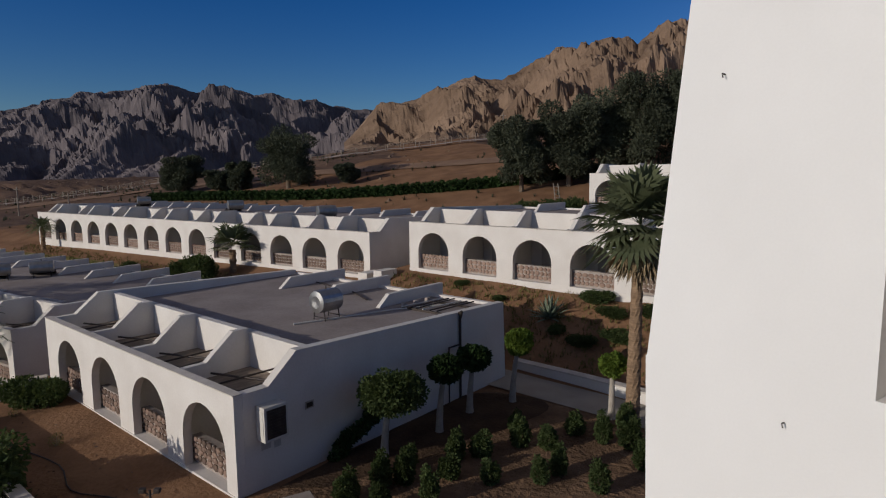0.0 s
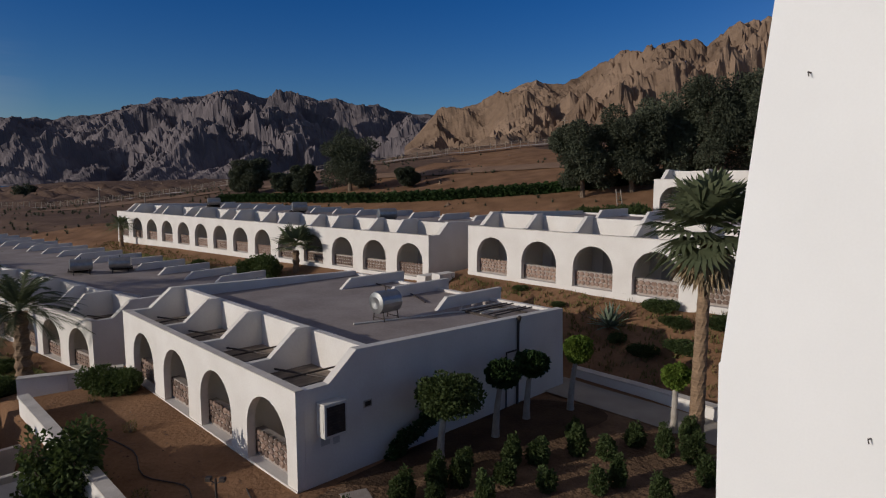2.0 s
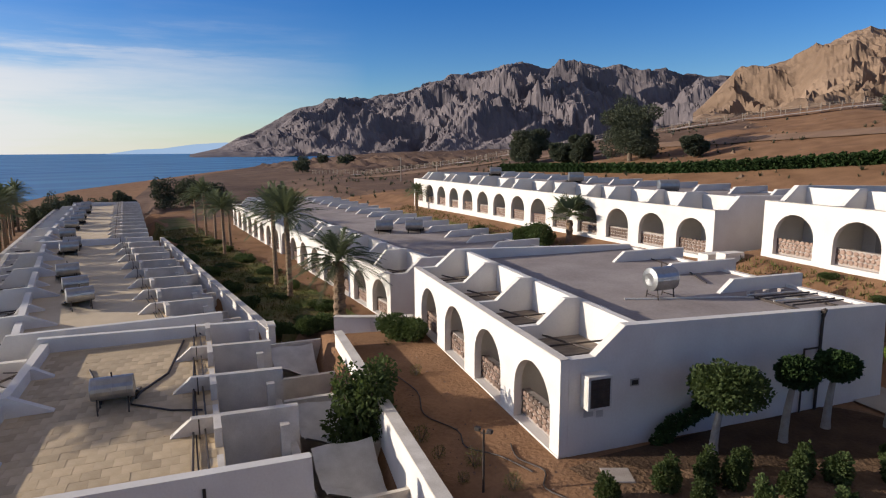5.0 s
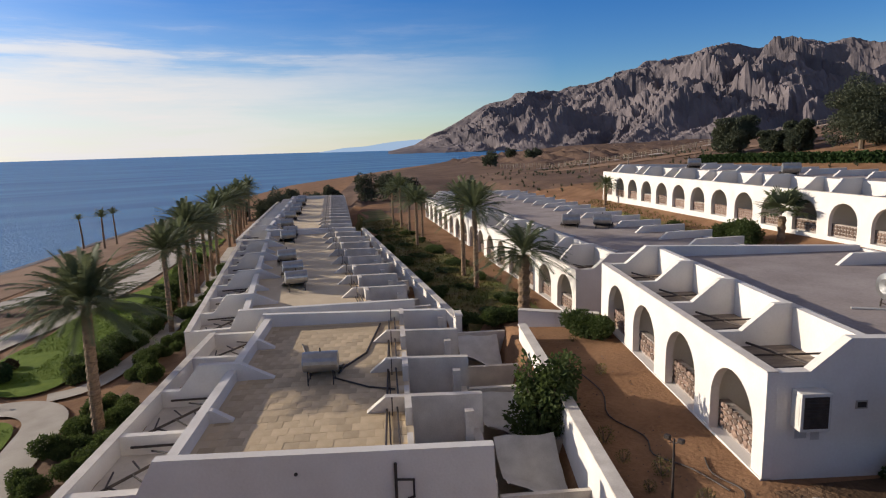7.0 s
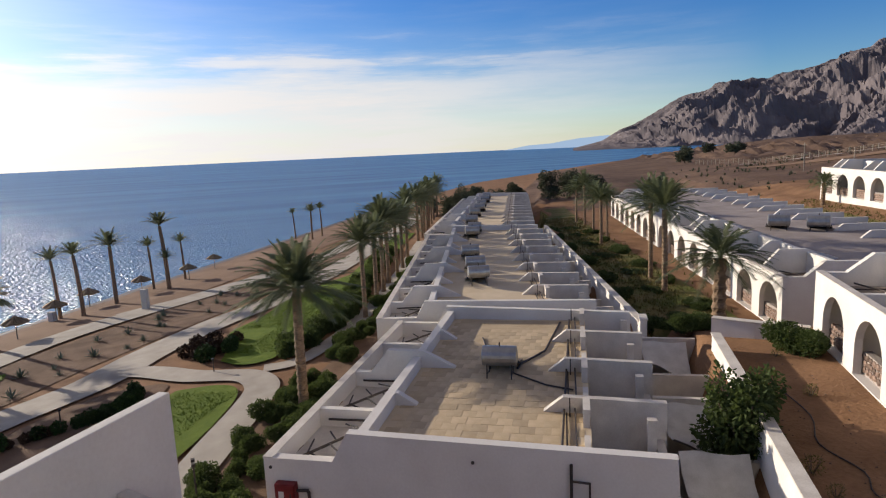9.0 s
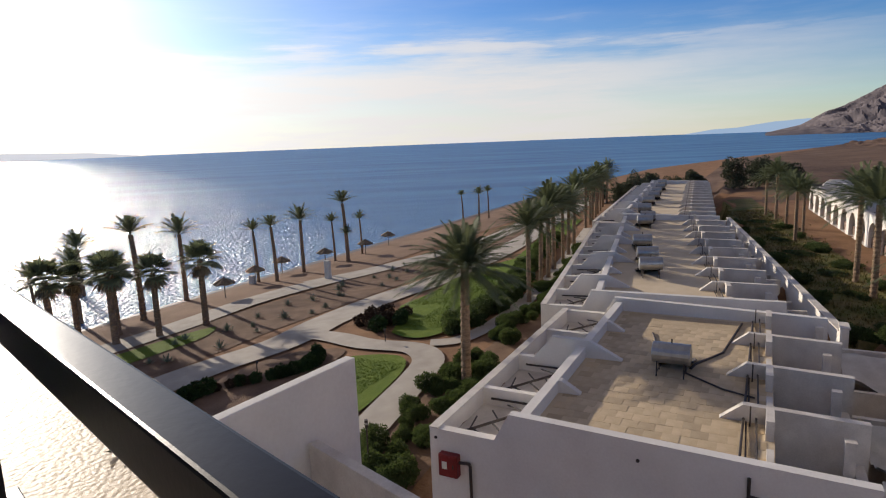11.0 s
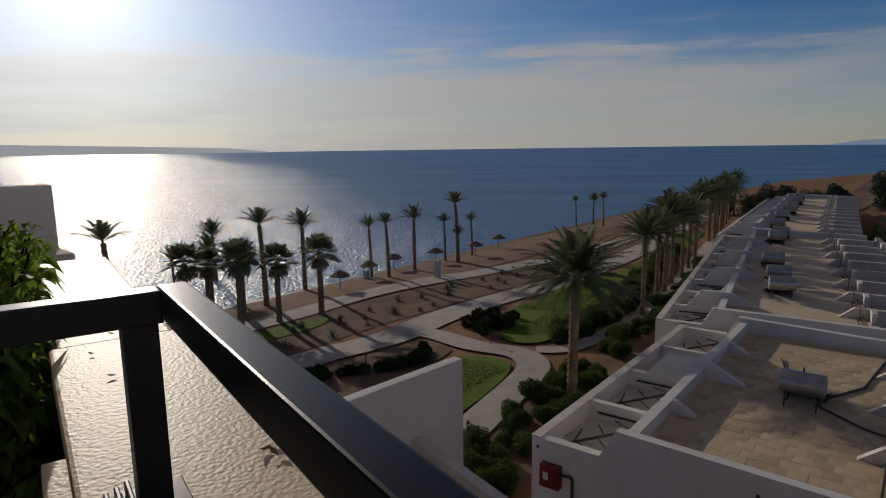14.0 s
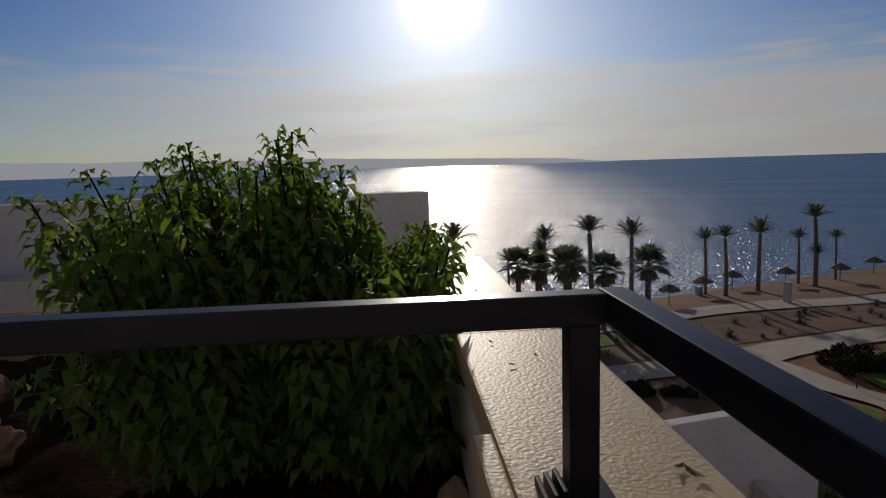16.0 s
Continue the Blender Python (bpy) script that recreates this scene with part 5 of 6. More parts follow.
def broad_tree(p, q, h, r, label, mat, seed, group="", n=5200, leaf=0.42, z=None):
    """Limbed trunk and a crown of many uneven clumps."""
    rng = random.Random(seed)
    bm = bmesh.new()
    rod(bm, (0, 0, -0.3), (0.1, 0, h * 0.35), r * 0.07, 8, r * 0.05)
    blobs = []
    for i in range(18):
        a, t = i * 2.4, 0.16 + 0.74 * rng.random()
        e = (r * 0.62 * math.cos(a) * rng.uniform(0.5, 1), r * 0.62 * math.sin(a) * rng.uniform(0.5, 1), h * t)
        rod(bm, (0.1, 0, h * 0.3), e, r * 0.035, 6, r * 0.012)
        blobs.append((*e, r * rng.uniform(0.22, 0.42), r * rng.uniform(0.22, 0.42), h * rng.uniform(0.10, 0.2)))
    blobs.append((0, 0, h * 0.55, r * 0.55, r * 0.55, h * 0.3))
    me = bpy.data.meshes.new("trunk")
    bm.to_mesh(me)
    bm.free()
    me.materials.append(WOOD)
    return planted("tree", [("trunk", me), ("crown", leaf_mesh("crown", blobs, n, leaf, mat, seed, 0.2, 0.32))], p, q, label, "tree", group, z=z)


for i, (x, y, h, r) in enumerate(((-42.3, 100.8, 6.2, 4.2), (-22.5, 90.6, 9.0, 5.2), (-35, 97, 3.2, 2.6), (-31.5, 96, 4.2, 2.4), (-13.5, 88, 2.8, 2.0), (8.5, 66, 7.6, 3.9), (13.5, 66, 9.0, 4.2), (17.5, 68.5, 9.6, 4.6), (22, 66, 11.0, 5.0), (27, 64, 10.5, 4.8), (33, 62, 10, 5))):
    p, q = to_pq(x, y)
    broad_tree(p, q, h, r, "dark grey green tamarisk tree on the upper slope", GREY_LEAF, 100 + i, "hill trees", 30000, 0.23)
for i, (x, y, h, r) in enumerate(((-95, 48, 6.2, 2.2), (-99, 53, 5.6, 2.0), (-100, 58, 4.2, 2.2), (-100.5, 62, 5.4, 1.9), (-97.5, 68, 6.0, 2.6), (-97, 72.5, 5.6, 2.4), (-104, 65, 4.4, 2.0), (-103, 50, 4.6, 2.4), (-106, 56, 5.0, 2.6), (-93, 75, 4.6, 2.2), (-110, 48, 4.4, 2.4), (-101, 76, 5.2, 2.6))):
    p, q = to_pq(x, y)
    broad_tree(p, q, h * 0.92, r * 1.15, "dark tree beyond the far end of the bungalows", GREY_LEAF, 120 + i, "far trees", 4200, 0.26)
broad_tree(19.1, 5.2, 3.9, 1.5, "leafy green tree growing beside the garden wall", LEAF_MID, 140, "", 6000, 0.17, -2.2)
for i, (p, q) in enumerate(((300, 70), (345, 84), (360, 60), (240, 40), (330, 66))):
    broad_tree(p, q, 5, 3.5, "distant dark bushy tree near the bay", GREY_LEAF, 150 + i, "far trees", 700, 0.9)

# long clipped hedge behind the upper rows
back = bend([(95, 50.6), (88.3, 51.4), (80.5, 52.0), (72.8, 52.5), (62.5, 53.4), (52.1, 55.1), (42.9, 58.0), (36.2, 61.3), (32.0, 65.2), (26, 69)], 6)
LONGHEDGE = [leaf_mesh("foliage", [(-0.6, 0, 0.6, 0.9, 0.7, 0.75), (0.6, 0, 0.6, 0.9, 0.7, 0.72)], 1100, 0.24, LEAF_DARK, 80 + k) for k in range(2)]
for i, (p, q) in enumerate(back):
    a, b = back[max(0, i - 1)], back[min(len(back) - 1, i + 1)]
    d = at_pq(*b) - at_pq(*a)
    planted("hedge", [("foliage", LONGHEDGE[i % 2])], p, q, "long dark green clipped hedge above the bungalows", "hedge", "upper hedge", 1.1, math.atan2(d.y, d.x), sz=0.85)
for i in range(9):
    x, y = 2 + 1.1 * i, 52.5 - 0.35 * i
    p, q = to_pq(x, y)
    planted("bush", [("foliage", BIGBUSH[i % 3]), ("stem", TWIGS)], p, q, "loose green bush behind the white roof", "bush", "upper bushes", 1.25, sz=1.5)

PLANTER_LEAF = material("planter_leaf", (0.03, 0.055, 0.012), (0.085, 0.13, 0.025), 8.0, 0.6, 0.1, 60, spec=0.2)
pn, pl = PLANTER_LEAF.node_tree.nodes, PLANTER_LEAF.node_tree.links
tr, tmix = pn.new("ShaderNodeBsdfTranslucent"), pn.new("ShaderNodeMixShader")
tr.inputs["Color"].default_value, tmix.inputs["Fac"].default_value = (0.24, 0.36, 0.04, 1), 0.5
pl.new(pn.get("Principled BSDF").outputs[0], tmix.inputs[1]), pl.new(tr.outputs[0], tmix.inputs[2])
pl.new(tmix.outputs[0], pn.get("Material Output").inputs["Surface"])

# shrub in the planter before the rail: upright shoots hung with drooping pointed leaves
SHOOTS = ((1.13, 8.31), (1.02, 8.5), (0.95, 8.38), (0.88, 8.46), (0.80, 8.44), (0.74, 8.57), (0.69, 8.53), (0.58, 8.51), (0.53, 8.44), (0.48, 8.59), (0.42, 8.6), (0.36, 8.45), (0.30, 8.49), (0.24, 8.4), (0.14, 8.24), (0.04, 8.3))


def hung_leaf(v, f, c, az, el, L, rng):
    """A lance-shaped leaf, folded along its midrib and bending down to the tip."""
    d = Vector((math.cos(az) * math.cos(el), math.sin(az) * math.cos(el), math.sin(el)))
    s = Vector((-math.sin(az), math.cos(az), 0)) + Vector((0, 0, rng.uniform(-0.5, 0.5)))
    m = c + d * L * 0.45
    e = m + (d * 0.7 + Vector((0, 0, -1.0))).normalized() * L * 0.55
    w = s.normalized() * L * 0.23
    lift = Vector((0, 0, L * 0.05))
    o = len(v)
    v += [tuple(c), tuple(m + w + lift), tuple(m), tuple(m - w + lift), tuple(e)]
    f += [(o, o + 1, o + 2), (o, o + 2, o + 3), (o + 1, o + 4, o + 2), (o + 2, o + 4, o + 3)]


def planter_shrub():
    rng = random.Random(9)
    lines = [(0.9 + rng.uniform(-0.1, 0.1), y, z) for y, z in SHOOTS]
    for i in range(150):
        y = rng.uniform(-0.02, 1.08)
        top = along([(y_, z_) for y_, z_ in sorted(SHOOTS)], y) - 0.02 - 0.55 * rng.random() ** 1.6
        lines.append((rng.uniform(0.45, 1.35), y, max(7.75, top)))
    v, f = [], []
    bm = bmesh.new()
    for k, (x, y, z) in enumerate(lines):
        foot = Vector((0.9 + (x - 0.9) * 0.4, 0.5 + (y - 0.5) * 0.5, 7.58))
        top = Vector((x, y, z))
        bend_ = Vector((rng.uniform(-0.05, 0.05), rng.uniform(-0.05, 0.05), 0))
        n = 110 if k < len(SHOOTS) else 95
        pts = [foot.lerp(top, t) + bend_ * math.sin(math.pi * t) for t in (0, 0.25, 0.5, 0.75, 1)]
        for a, b in zip(pts, pts[1:]):
            rod(bm, a, b, 0.004, 5, 0.003)
        for i in range(n):
            t = 1 - 0.85 * (i / n) ** 1.15
            c = foot.lerp(top, t) + bend_ * math.sin(math.pi * t)
            r = 0.004 + (0.07 if t < 0.85 else 0.035) * rng.random()
            az = i * 2.4 + rng.uniform(-0.4, 0.4)
            c += Vector((math.cos(az) * r, math.sin(az) * r, 0))
            hung_leaf(v, f, c, az, (0.6 if t > 0.95 else 0.0) + rng.uniform(-0.4, 0.3), rng.uniform(0.055, 0.092) * (0.7 if t > 0.95 else 1), rng)
    ob = thing("shrub", TERRACE, "leafy green shrub with drooping pointed leaves in the planter", "shrub")
    raw("foliage", v, f, PLANTER_LEAF, ob)
    part("branch_work", bm, SOIL, ob)


planter_shrub()


# ---- fittings and small things ----
STEEL = material("galvanised_tank", (0.30, 0.30, 0.295), (0.48, 0.47, 0.455), 3.0, 0.36, 0.15, 40, metal=0.9)
PANEL = material("collector_glass", (0.02, 0.025, 0.035), (0.05, 0.055, 0.065), 3.0, 0.25, 0.05, 30)
RED = material("red_box_paint", (0.13, 0.008, 0.009), (0.22, 0.018, 0.018), 4.0, 0.5, 0.1, 40)
CREAM = material("cream_paint", (0.55, 0.52, 0.46), (0.66, 0.63, 0.57), 4.0, 0.6, 0.1, 40)
THATCH = material("thatch", (0.13, 0.09, 0.05), (0.26, 0.19, 0.11), 8.0, 0.95, 0.8, 30)
TIMBER = material("grey_timber", (0.20, 0.16, 0.12), (0.34, 0.29, 0.23), 6.0, 0.9, 0.5, 30)


def drum(bm, x0, x1, z, r, n=20):
    rings = []
    for x, s in ((x0, 0.0), (x0 - 0.03, 0.55), (x0, 0.97), (x0 + 0.03, 1), (x1 - 0.03, 1), (x1, 0.97), (x1 + 0.03, 0.55), (x1, 0.0)):
        rings.append([bm.verts.new((x, r * max(s, 0.02) * math.cos(6.2832 * k / n), z + r * max(s, 0.02) * math.sin(6.2832 * k / n))) for k in range(n)])
    for a, b in zip(rings, rings[1:]):
        for k in range(n):
            bm.faces.new((a[k], a[(k + 1) % n], b[(k + 1) % n], b[k]))
    bm.faces.new(rings[0]), bm.faces.new(rings[-1])


def solar_heater(m, label, L=1.3, r=0.38, stand=0.42, panel=True):
    t = thing("water_tank", m, label, "water tank", "rooftop tanks")
    bm = bmesh.new()
    drum(bm, -L / 2, L / 2, stand + r, r)
    part("drum", bm, STEEL, t, smooth=False)
    for x in (-L * 0.36, 0.0, L * 0.36):
        bm = bmesh.new()
        drum(bm, x - 0.035, x + 0.035, stand + r, r * 1.012)
        part("band", bm, STEEL, t)
    for x in (-L * 0.36, L * 0.36):
        for y in (-0.28, 0.28):
            bm = bmesh.new()
            rod(bm, (x, y * 1.15, 0), (x, y * 0.9, stand + r * 0.3), 0.024, 6)
            part("leg", bm, DARK, t)
        bm = bmesh.new()
        rod(bm, (x, -0.32, 0.12), (x, 0.32, 0.12), 0.02, 6)
        part("brace", bm, DARK, t)
    bm = bmesh.new()
    rod(bm, (0, 0, stand + 2 * r - 0.02), (0, 0, stand + 2 * r + 0.14), 0.025, 6)
    part("air_pipe", bm, DARK, t)
    if panel:
        bm = bmesh.new()
        prism(bm, [(0.45, 0.42), (1.75, 0.06), (1.75, 0.0), (0.45, 0.34)], "x", -L * 0.55, L * 0.55)
        part("collector", bm, PANEL, t, "dark flat glass solar collector")
    return t


def on(house, x, y, z, turn=0):
    return house.matrix_world @ pose(x, y, z, 0, 0, turn)


NL = 14.2
solar_heater(Matrix.Translation((-4.33, 23.2, 3.08)) @ pose(0, 0, 0, 0, 0, 52), "dented galvanised water drum on a stand on the flat roof", 0.98, 0.43, 0.28, False)
for x, y, z, a in ((-29.7, 40.9, 1.68, 40), (-27.6, 42.2, 1.68, 30), (-34.2, 70.9, 5.08, 30), (-19.4, 58.1, 5.08, 30), (-8.7, 46.8, 5.08, 30)):
    solar_heater(Matrix.Translation((x, y, z)) @ pose(0, 0, 0, 0, 0, a), "galvanised water drum with collector on a flat roof", 1.4, 0.42, 0.3)
SL = 4 * 3.45
solar_heater(on(sea_near, SL - 6.2, 5.95, 3.05, 90), "grey boxy water tank on a steel stand on the tiled roof", 1.2, 0.36, 0.4)
for house, L, spots in ((sea_mid, 9 * 3.45, ((6.2, 5.2), (9.6, 5.0), (14.5, 4.6), (25.5, 4.6), (28.5, 4.8))), (sea_far, 13 * 3.45, ((4, 4.6), (12, 4.4), (18, 4.6), (24, 4.5), (31, 4.6), (38, 4.5)))):
    for x, y in spots:
        solar_heater(on(house, L - x, y, 3.05, 90 + (x * 7) % 9), "grey water tank on a steel stand on the roof", 1.25, 0.38, 0.42)


def pipe_run(m, pts, r, label, mat=DARK, name="pipe"):
    t = thing(name, m, label, "pipe")
    bm = bmesh.new()
    for a, b in zip(pts, pts[1:]):
        rod(bm, a, b, r, 6)
    for a in pts[1:-1]:
        g = bmesh.ops.create_icosphere(bm, subdivisions=1, radius=r * 1.25)
        bmesh.ops.translate(bm, verts=g["verts"], vec=a)
    part("tube", bm, mat, t)
    return t


R0 = near_row.matrix_world
pipe_run(R0, [(12.4, 11.6, 3.12), (11.0, 9.0, 3.11), (10.2, 6.0, 3.11), (9.9, 5.0, 3.12)], 0.035, "pale plastic pipe crossing the flat roof", CREAM)
rack = thing("pipe_rack", R0, "low rusty steel rack with loose pipes beside the drum", "pipe rack")
for i in range(6):
    bm = bmesh.new()
    rod(bm, (11.2 + 0.33 * i, 9.3 + 0.05 * i, 3.2), (11.5 + 0.33 * i, 11.5, 3.24 + 0.03 * (i % 3)), 0.028, 6)
    part("loose_pipe", bm, DARK if i % 3 else CREAM, rack)
for y in (9.5, 11.1):
    part("rack_bar", boxes((11.0, y, 3.08, 13.4, y + 0.06, 3.17)), DARK, rack)
for y in (9.55, 10.3, 11.0):
    part("rack_block", boxes((10.9, y, 3.08, 11.05, y + 0.2, 3.26)), MORTAR, rack)
pipe_run(R0, [(8.8, 9.6, 3.13), (7.0, 10.4, 3.13), (4.4, 10.9, 3.13), (2.0, 11.2, 3.13)], 0.03, "dark water pipe along the roof edge")
pipe_run(R0, [(NL + 0.06, 9.25, 3.25), (NL + 0.06, 9.25, 1.6), (NL + 0.06, 9.25, -0.3)], 0.05, "black downpipe on the white end wall")
pipe_run(R0, [(NL + 0.06, 8.6, -0.2), (NL + 0.06, 8.6, 2.2), (NL + 0.06, 9.2, 2.2)], 0.03, "thin black pipe branch on the white end wall")
pipe_run(R0, [(NL - 0.1, 9.25, 3.3), (NL + 0.12, 9.25, 3.42), (NL + 0.06, 9.25, 3.2)], 0.06, "black pipe outlet over the wall top")

# air conditioner in its cabinet
ac = thing("air_conditioner", R0, "white boxed air conditioner on the shaded end wall", "air conditioner")
part("case", soft(boxes((NL + 0.004, 0.62, 1.46, NL + 0.42, 1.36, 2.42)), 0.02), CREAM, ac)
part("grille_backing", boxes((NL + 0.421, 0.69, 1.54, NL + 0.43, 1.29, 2.34)), DARK, ac)
for i in range(9):
    part("slat", boxes((NL + 0.43, 0.70, 1.58 + i * 0.085, NL + 0.445, 1.28, 1.60 + i * 0.085)), DARK, ac)
part("side_louvre", boxes((NL + 0.06, 0.612, 1.6, NL + 0.36, 0.619, 2.3)), CREAM, ac)
vent = thing("wall_vent", R0, "small dark square vent in the end wall", "vent")
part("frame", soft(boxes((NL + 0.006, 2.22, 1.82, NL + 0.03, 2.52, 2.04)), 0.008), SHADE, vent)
part("grille", boxes((NL + 0.031, 2.26, 1.86, NL + 0.036, 2.48, 2.0)), DARK, vent)
for y, z, w in ((0.75, 1.1, 0.3), (1.15, 1.05, 0.22)):
    sc = part("plaster_repair", soft(boxes((NL + 0.005, y, z, NL + 0.012, y + w, z + 0.22)), 0.003), CONCRETE)
    sc.matrix_world = R0
    tagged(sc, "grey patch of plaster repair on the wall", "plaster patch")

# hoses and dry shrubs in the sandy yard
def on_ground(p, q, lift=0.03):
    w = at_pq(p, q)
    return (w.x, w.y, ground_z(w.x, w.y) + lift)


for line, tone in ((((13.4, 8.3), (14.6, 7.9), (15.5, 7.3), (16.6, 7.5), (18.2, 7.0), (20, 7.4), (22.4, 7.1)), "thin black irrigation hose lying across the sand"),
                   (((11.6, 8.6), (12.6, 8.2), (13.3, 8.6), (14.2, 8.3), (15.0, 8.5)), "loose end of black irrigation hose on the sand")):
    pipe_run(Matrix.Identity(4), [on_ground(p, q) for p, q in bend(list(line), 4)], 0.022, tone)
DRY = leaf_mesh("foliage", [(0, 0, 0.3, 0.35, 0.35, 0.3)], 260, 0.07, COVER, 97, 0.0, 0.2)
for i, (p, q) in enumerate(((13.9, 6.5), (14.5, 7.1), (13.0, 7.5), (15.4, 6.4), (12.4, 6.9), (16.6, 6.3), (21.5, 7.9), (23.5, 7.2), (25.4, 8.0))):
    planted("dry_shrub", [("foliage", DRY), ("stem", TWIGS)], p, q, "sparse dry twiggy shrub in the sand", "shrub", "dry yard shrubs", 0.5 + 0.3 * ((i * 3) % 4) / 3)

# inspection cover
mh = part("manhole_cover", soft(boxes((-0.38, -0.38, -0.1, 0.38, 0.38, 0.04)), 0.015), MORTAR)
w_ = at_pq(12.25, 10.15)
mh.matrix_world = pose(w_.x, w_.y, ground_z(w_.x, w_.y), 0, 0, 30)
tagged(mh, "square concrete inspection cover in bare soil", "manhole cover")


def garden_lamp(p, q, h, label, heads=2):
    w = at_pq(p, q)
    t = thing("garden_lamp", Matrix.Translation((w.x, w.y, ground_z(w.x, w.y))), label, "lamp", "garden lamps")
    bm = bmesh.new()
    rod(bm, (0, 0, -0.1), (0, 0, h), 0.035, 8, 0.028)
    part("pole", bm, DARK, t)
    for s in (-1, 1)[:heads]:
        bm = bmesh.new()
        rod(bm, (0, 0, h - 0.12), (s * 0.14, 0, h - 0.05), 0.016, 6)
        part("arm", bm, DARK, t)
        part("lamp_head", soft(boxes((s * 0.17 - 0.07, -0.06, h - 0.06, s * 0.17 + 0.07, 0.06, h + 0.04)), 0.015), DARK, t)
    return t


garden_lamp(13.26, 6.77, 1.7, "small black garden floodlight post in the sandy yard")
garden_lamp(16.4, -11.7, 2.0, "small black twin garden lamp by the path")
for p, q in ((30.2, -19.9), (36.2, -23.6), (23.5, -23.9), (38, -16)):
    garden_lamp(p, q, 0.8, "short black bollard light beside the path", 1)

# fire hose box and pipes on the sea row's end wall
S0 = sea_near.matrix_world
hb = thing("fire_hose_box", S0, "red metal fire hose box fixed to the white wall", "fire hose box")
part("case", soft(boxes((SL, 0.38, 1.5, SL + 0.24, 0.98, 2.18)), 0.02), RED, hb)
part("door", soft(boxes((SL + 0.241, 0.42, 1.54, SL + 0.256, 0.94, 2.14)), 0.006), RED, hb)
part("sign", boxes((SL + 0.257, 0.5, 1.75, SL + 0.26, 0.66, 1.98)), CREAM, hb, "small white sign plate")
part("handle", soft(boxes((SL + 0.257, 0.84, 1.8, SL + 0.275, 0.88, 1.92)), 0.004), DARK, hb)
pipe_run(S0, [(SL + 0.1, 0.98, 1.95), (SL + 0.1, 1.3, 1.98), (SL + 0.1, 1.34, 1.9), (SL + 0.1, 1.36, 0.0)], 0.045, "dark red rusty fire pipe on the wall", DARK)
pipe_run(S0, [(SL + 0.06, 8.45, 3.2), (SL + 0.06, 8.45, 1.2)], 0.045, "black standpipe on the white end wall")
pipe_run(S0, [(SL + 0.06, 8.45, 2.75), (SL + 0.06, 8.9, 2.72), (SL + 0.06, 8.9, 2.25), (SL + 0.06, 8.75, 2.2), (SL + 0.06, 8.72, 1.4)], 0.03, "black pipe loop on the white end wall")
pipe_run(S0, [(SL - 10.5, 4.7, 3.09), (SL - 8.2, 5.3, 3.08), (SL - 6.8, 5.5, 3.1)], 0.035, "black hose lying on the tiled roof")
pipe_run(S0, [(SL - 13.0, 7.9, 3.09), (SL - 9.0, 7.4, 3.08), (SL - 7.4, 6.6, 3.09), (SL - 6.9, 6.5, 3.09)], 0.045, "bundle of black hoses across the tiled roof")
pipe_run(S0, [(SL - 6.4, 6.4, 3.1), (SL - 5.4, 7.6, 3.1), (SL - 5.0, 8.5, 3.12)], 0.03, "black hose to the roof edge")
pipe_run(S0, [(SL - 0.2, 8.2, 3.15), (SL - 5.2, 8.25, 3.15), (SL - 13, 8.3, 3.15)], 0.035, "long dark water pipe on the roof")
for y, z in ((0.2, 2.55), (5.95, 3.06)):
    bm = bmesh.new()
    bmesh.ops.create_icosphere(bm, subdivisions=2, radius=0.05)
    kn = part("wall_fitting", bm, DARK)
    kn.matrix_world = S0 @ Matrix.Translation((SL + 0.01, y, z))
    tagged(kn, "small round dark wall fitting", "wall fitting")


# beach umbrellas, shower block, plinths
def umbrella(p, q, h, label):
    w = at_pq(p, q)
    t = thing("beach_umbrella", Matrix.Translation((w.x, w.y, ground_z(w.x, w.y))), label, "umbrella", "beach umbrellas")
    bm = bmesh.new()
    rod(bm, (0, 0, -0.2), (0, 0, h), 0.05, 8, 0.04)
    part("pole", bm, TIMBER, t)
    bm = bmesh.new()
    n = 18
    top = bm.verts.new((0, 0, h + 0.12))
    rings = []
    for r, z in ((0.4, h - 0.09), (0.8, h - 0.28), (1.0, h - 0.4), (0.98, h - 0.47)):
        rings.append([bm.verts.new((r * (1 + 0.04 * ((k * 7) % 3)) * math.cos(6.2832 * k / n), r * math.sin(6.2832 * k / n), z - 0.04 * ((k * 5) % 3))) for k in range(n)])
    for k in range(n):
        bm.faces.new((top, rings[0][k], rings[0][(k + 1) % n]))
        for a, b in zip(rings, rings[1:]):
            bm.faces.new((a[k], b[k], b[(k + 1) % n], a[(k + 1) % n]))
    part("thatch_roof", bm, THATCH, t)
    return t


for p, q in ((51.5, -47.4), (56.5, -45.2), (62.5, -43.6), (46, -46), (70, -45), (40, -44)):
    umbrella(p, q, 1.9, "thatched beach umbrella on a timber pole")
for p, q, h in ((48.3, -38.4, 1.9), (46, -46.5, 0.9)):
    w_ = at_pq(p, q)
    sb_ = part("shower_block", soft(boxes((-0.3, -0.2, -0.2, 0.3, 0.2, h)), 0.03), CREAM)
    sb_.matrix_world = pose(w_.x, w_.y, ground_z(w_.x, w_.y), 0, 0, 50)
    tagged(sb_, "pale plastered beach shower block", "shower block")
patch("paving", [(46.5, -40.2), (50.5, -38.4), (49.2, -36.4), (45.6, -38.2)], PAVING, "pale paved square round the shower", "paving", 0.09)


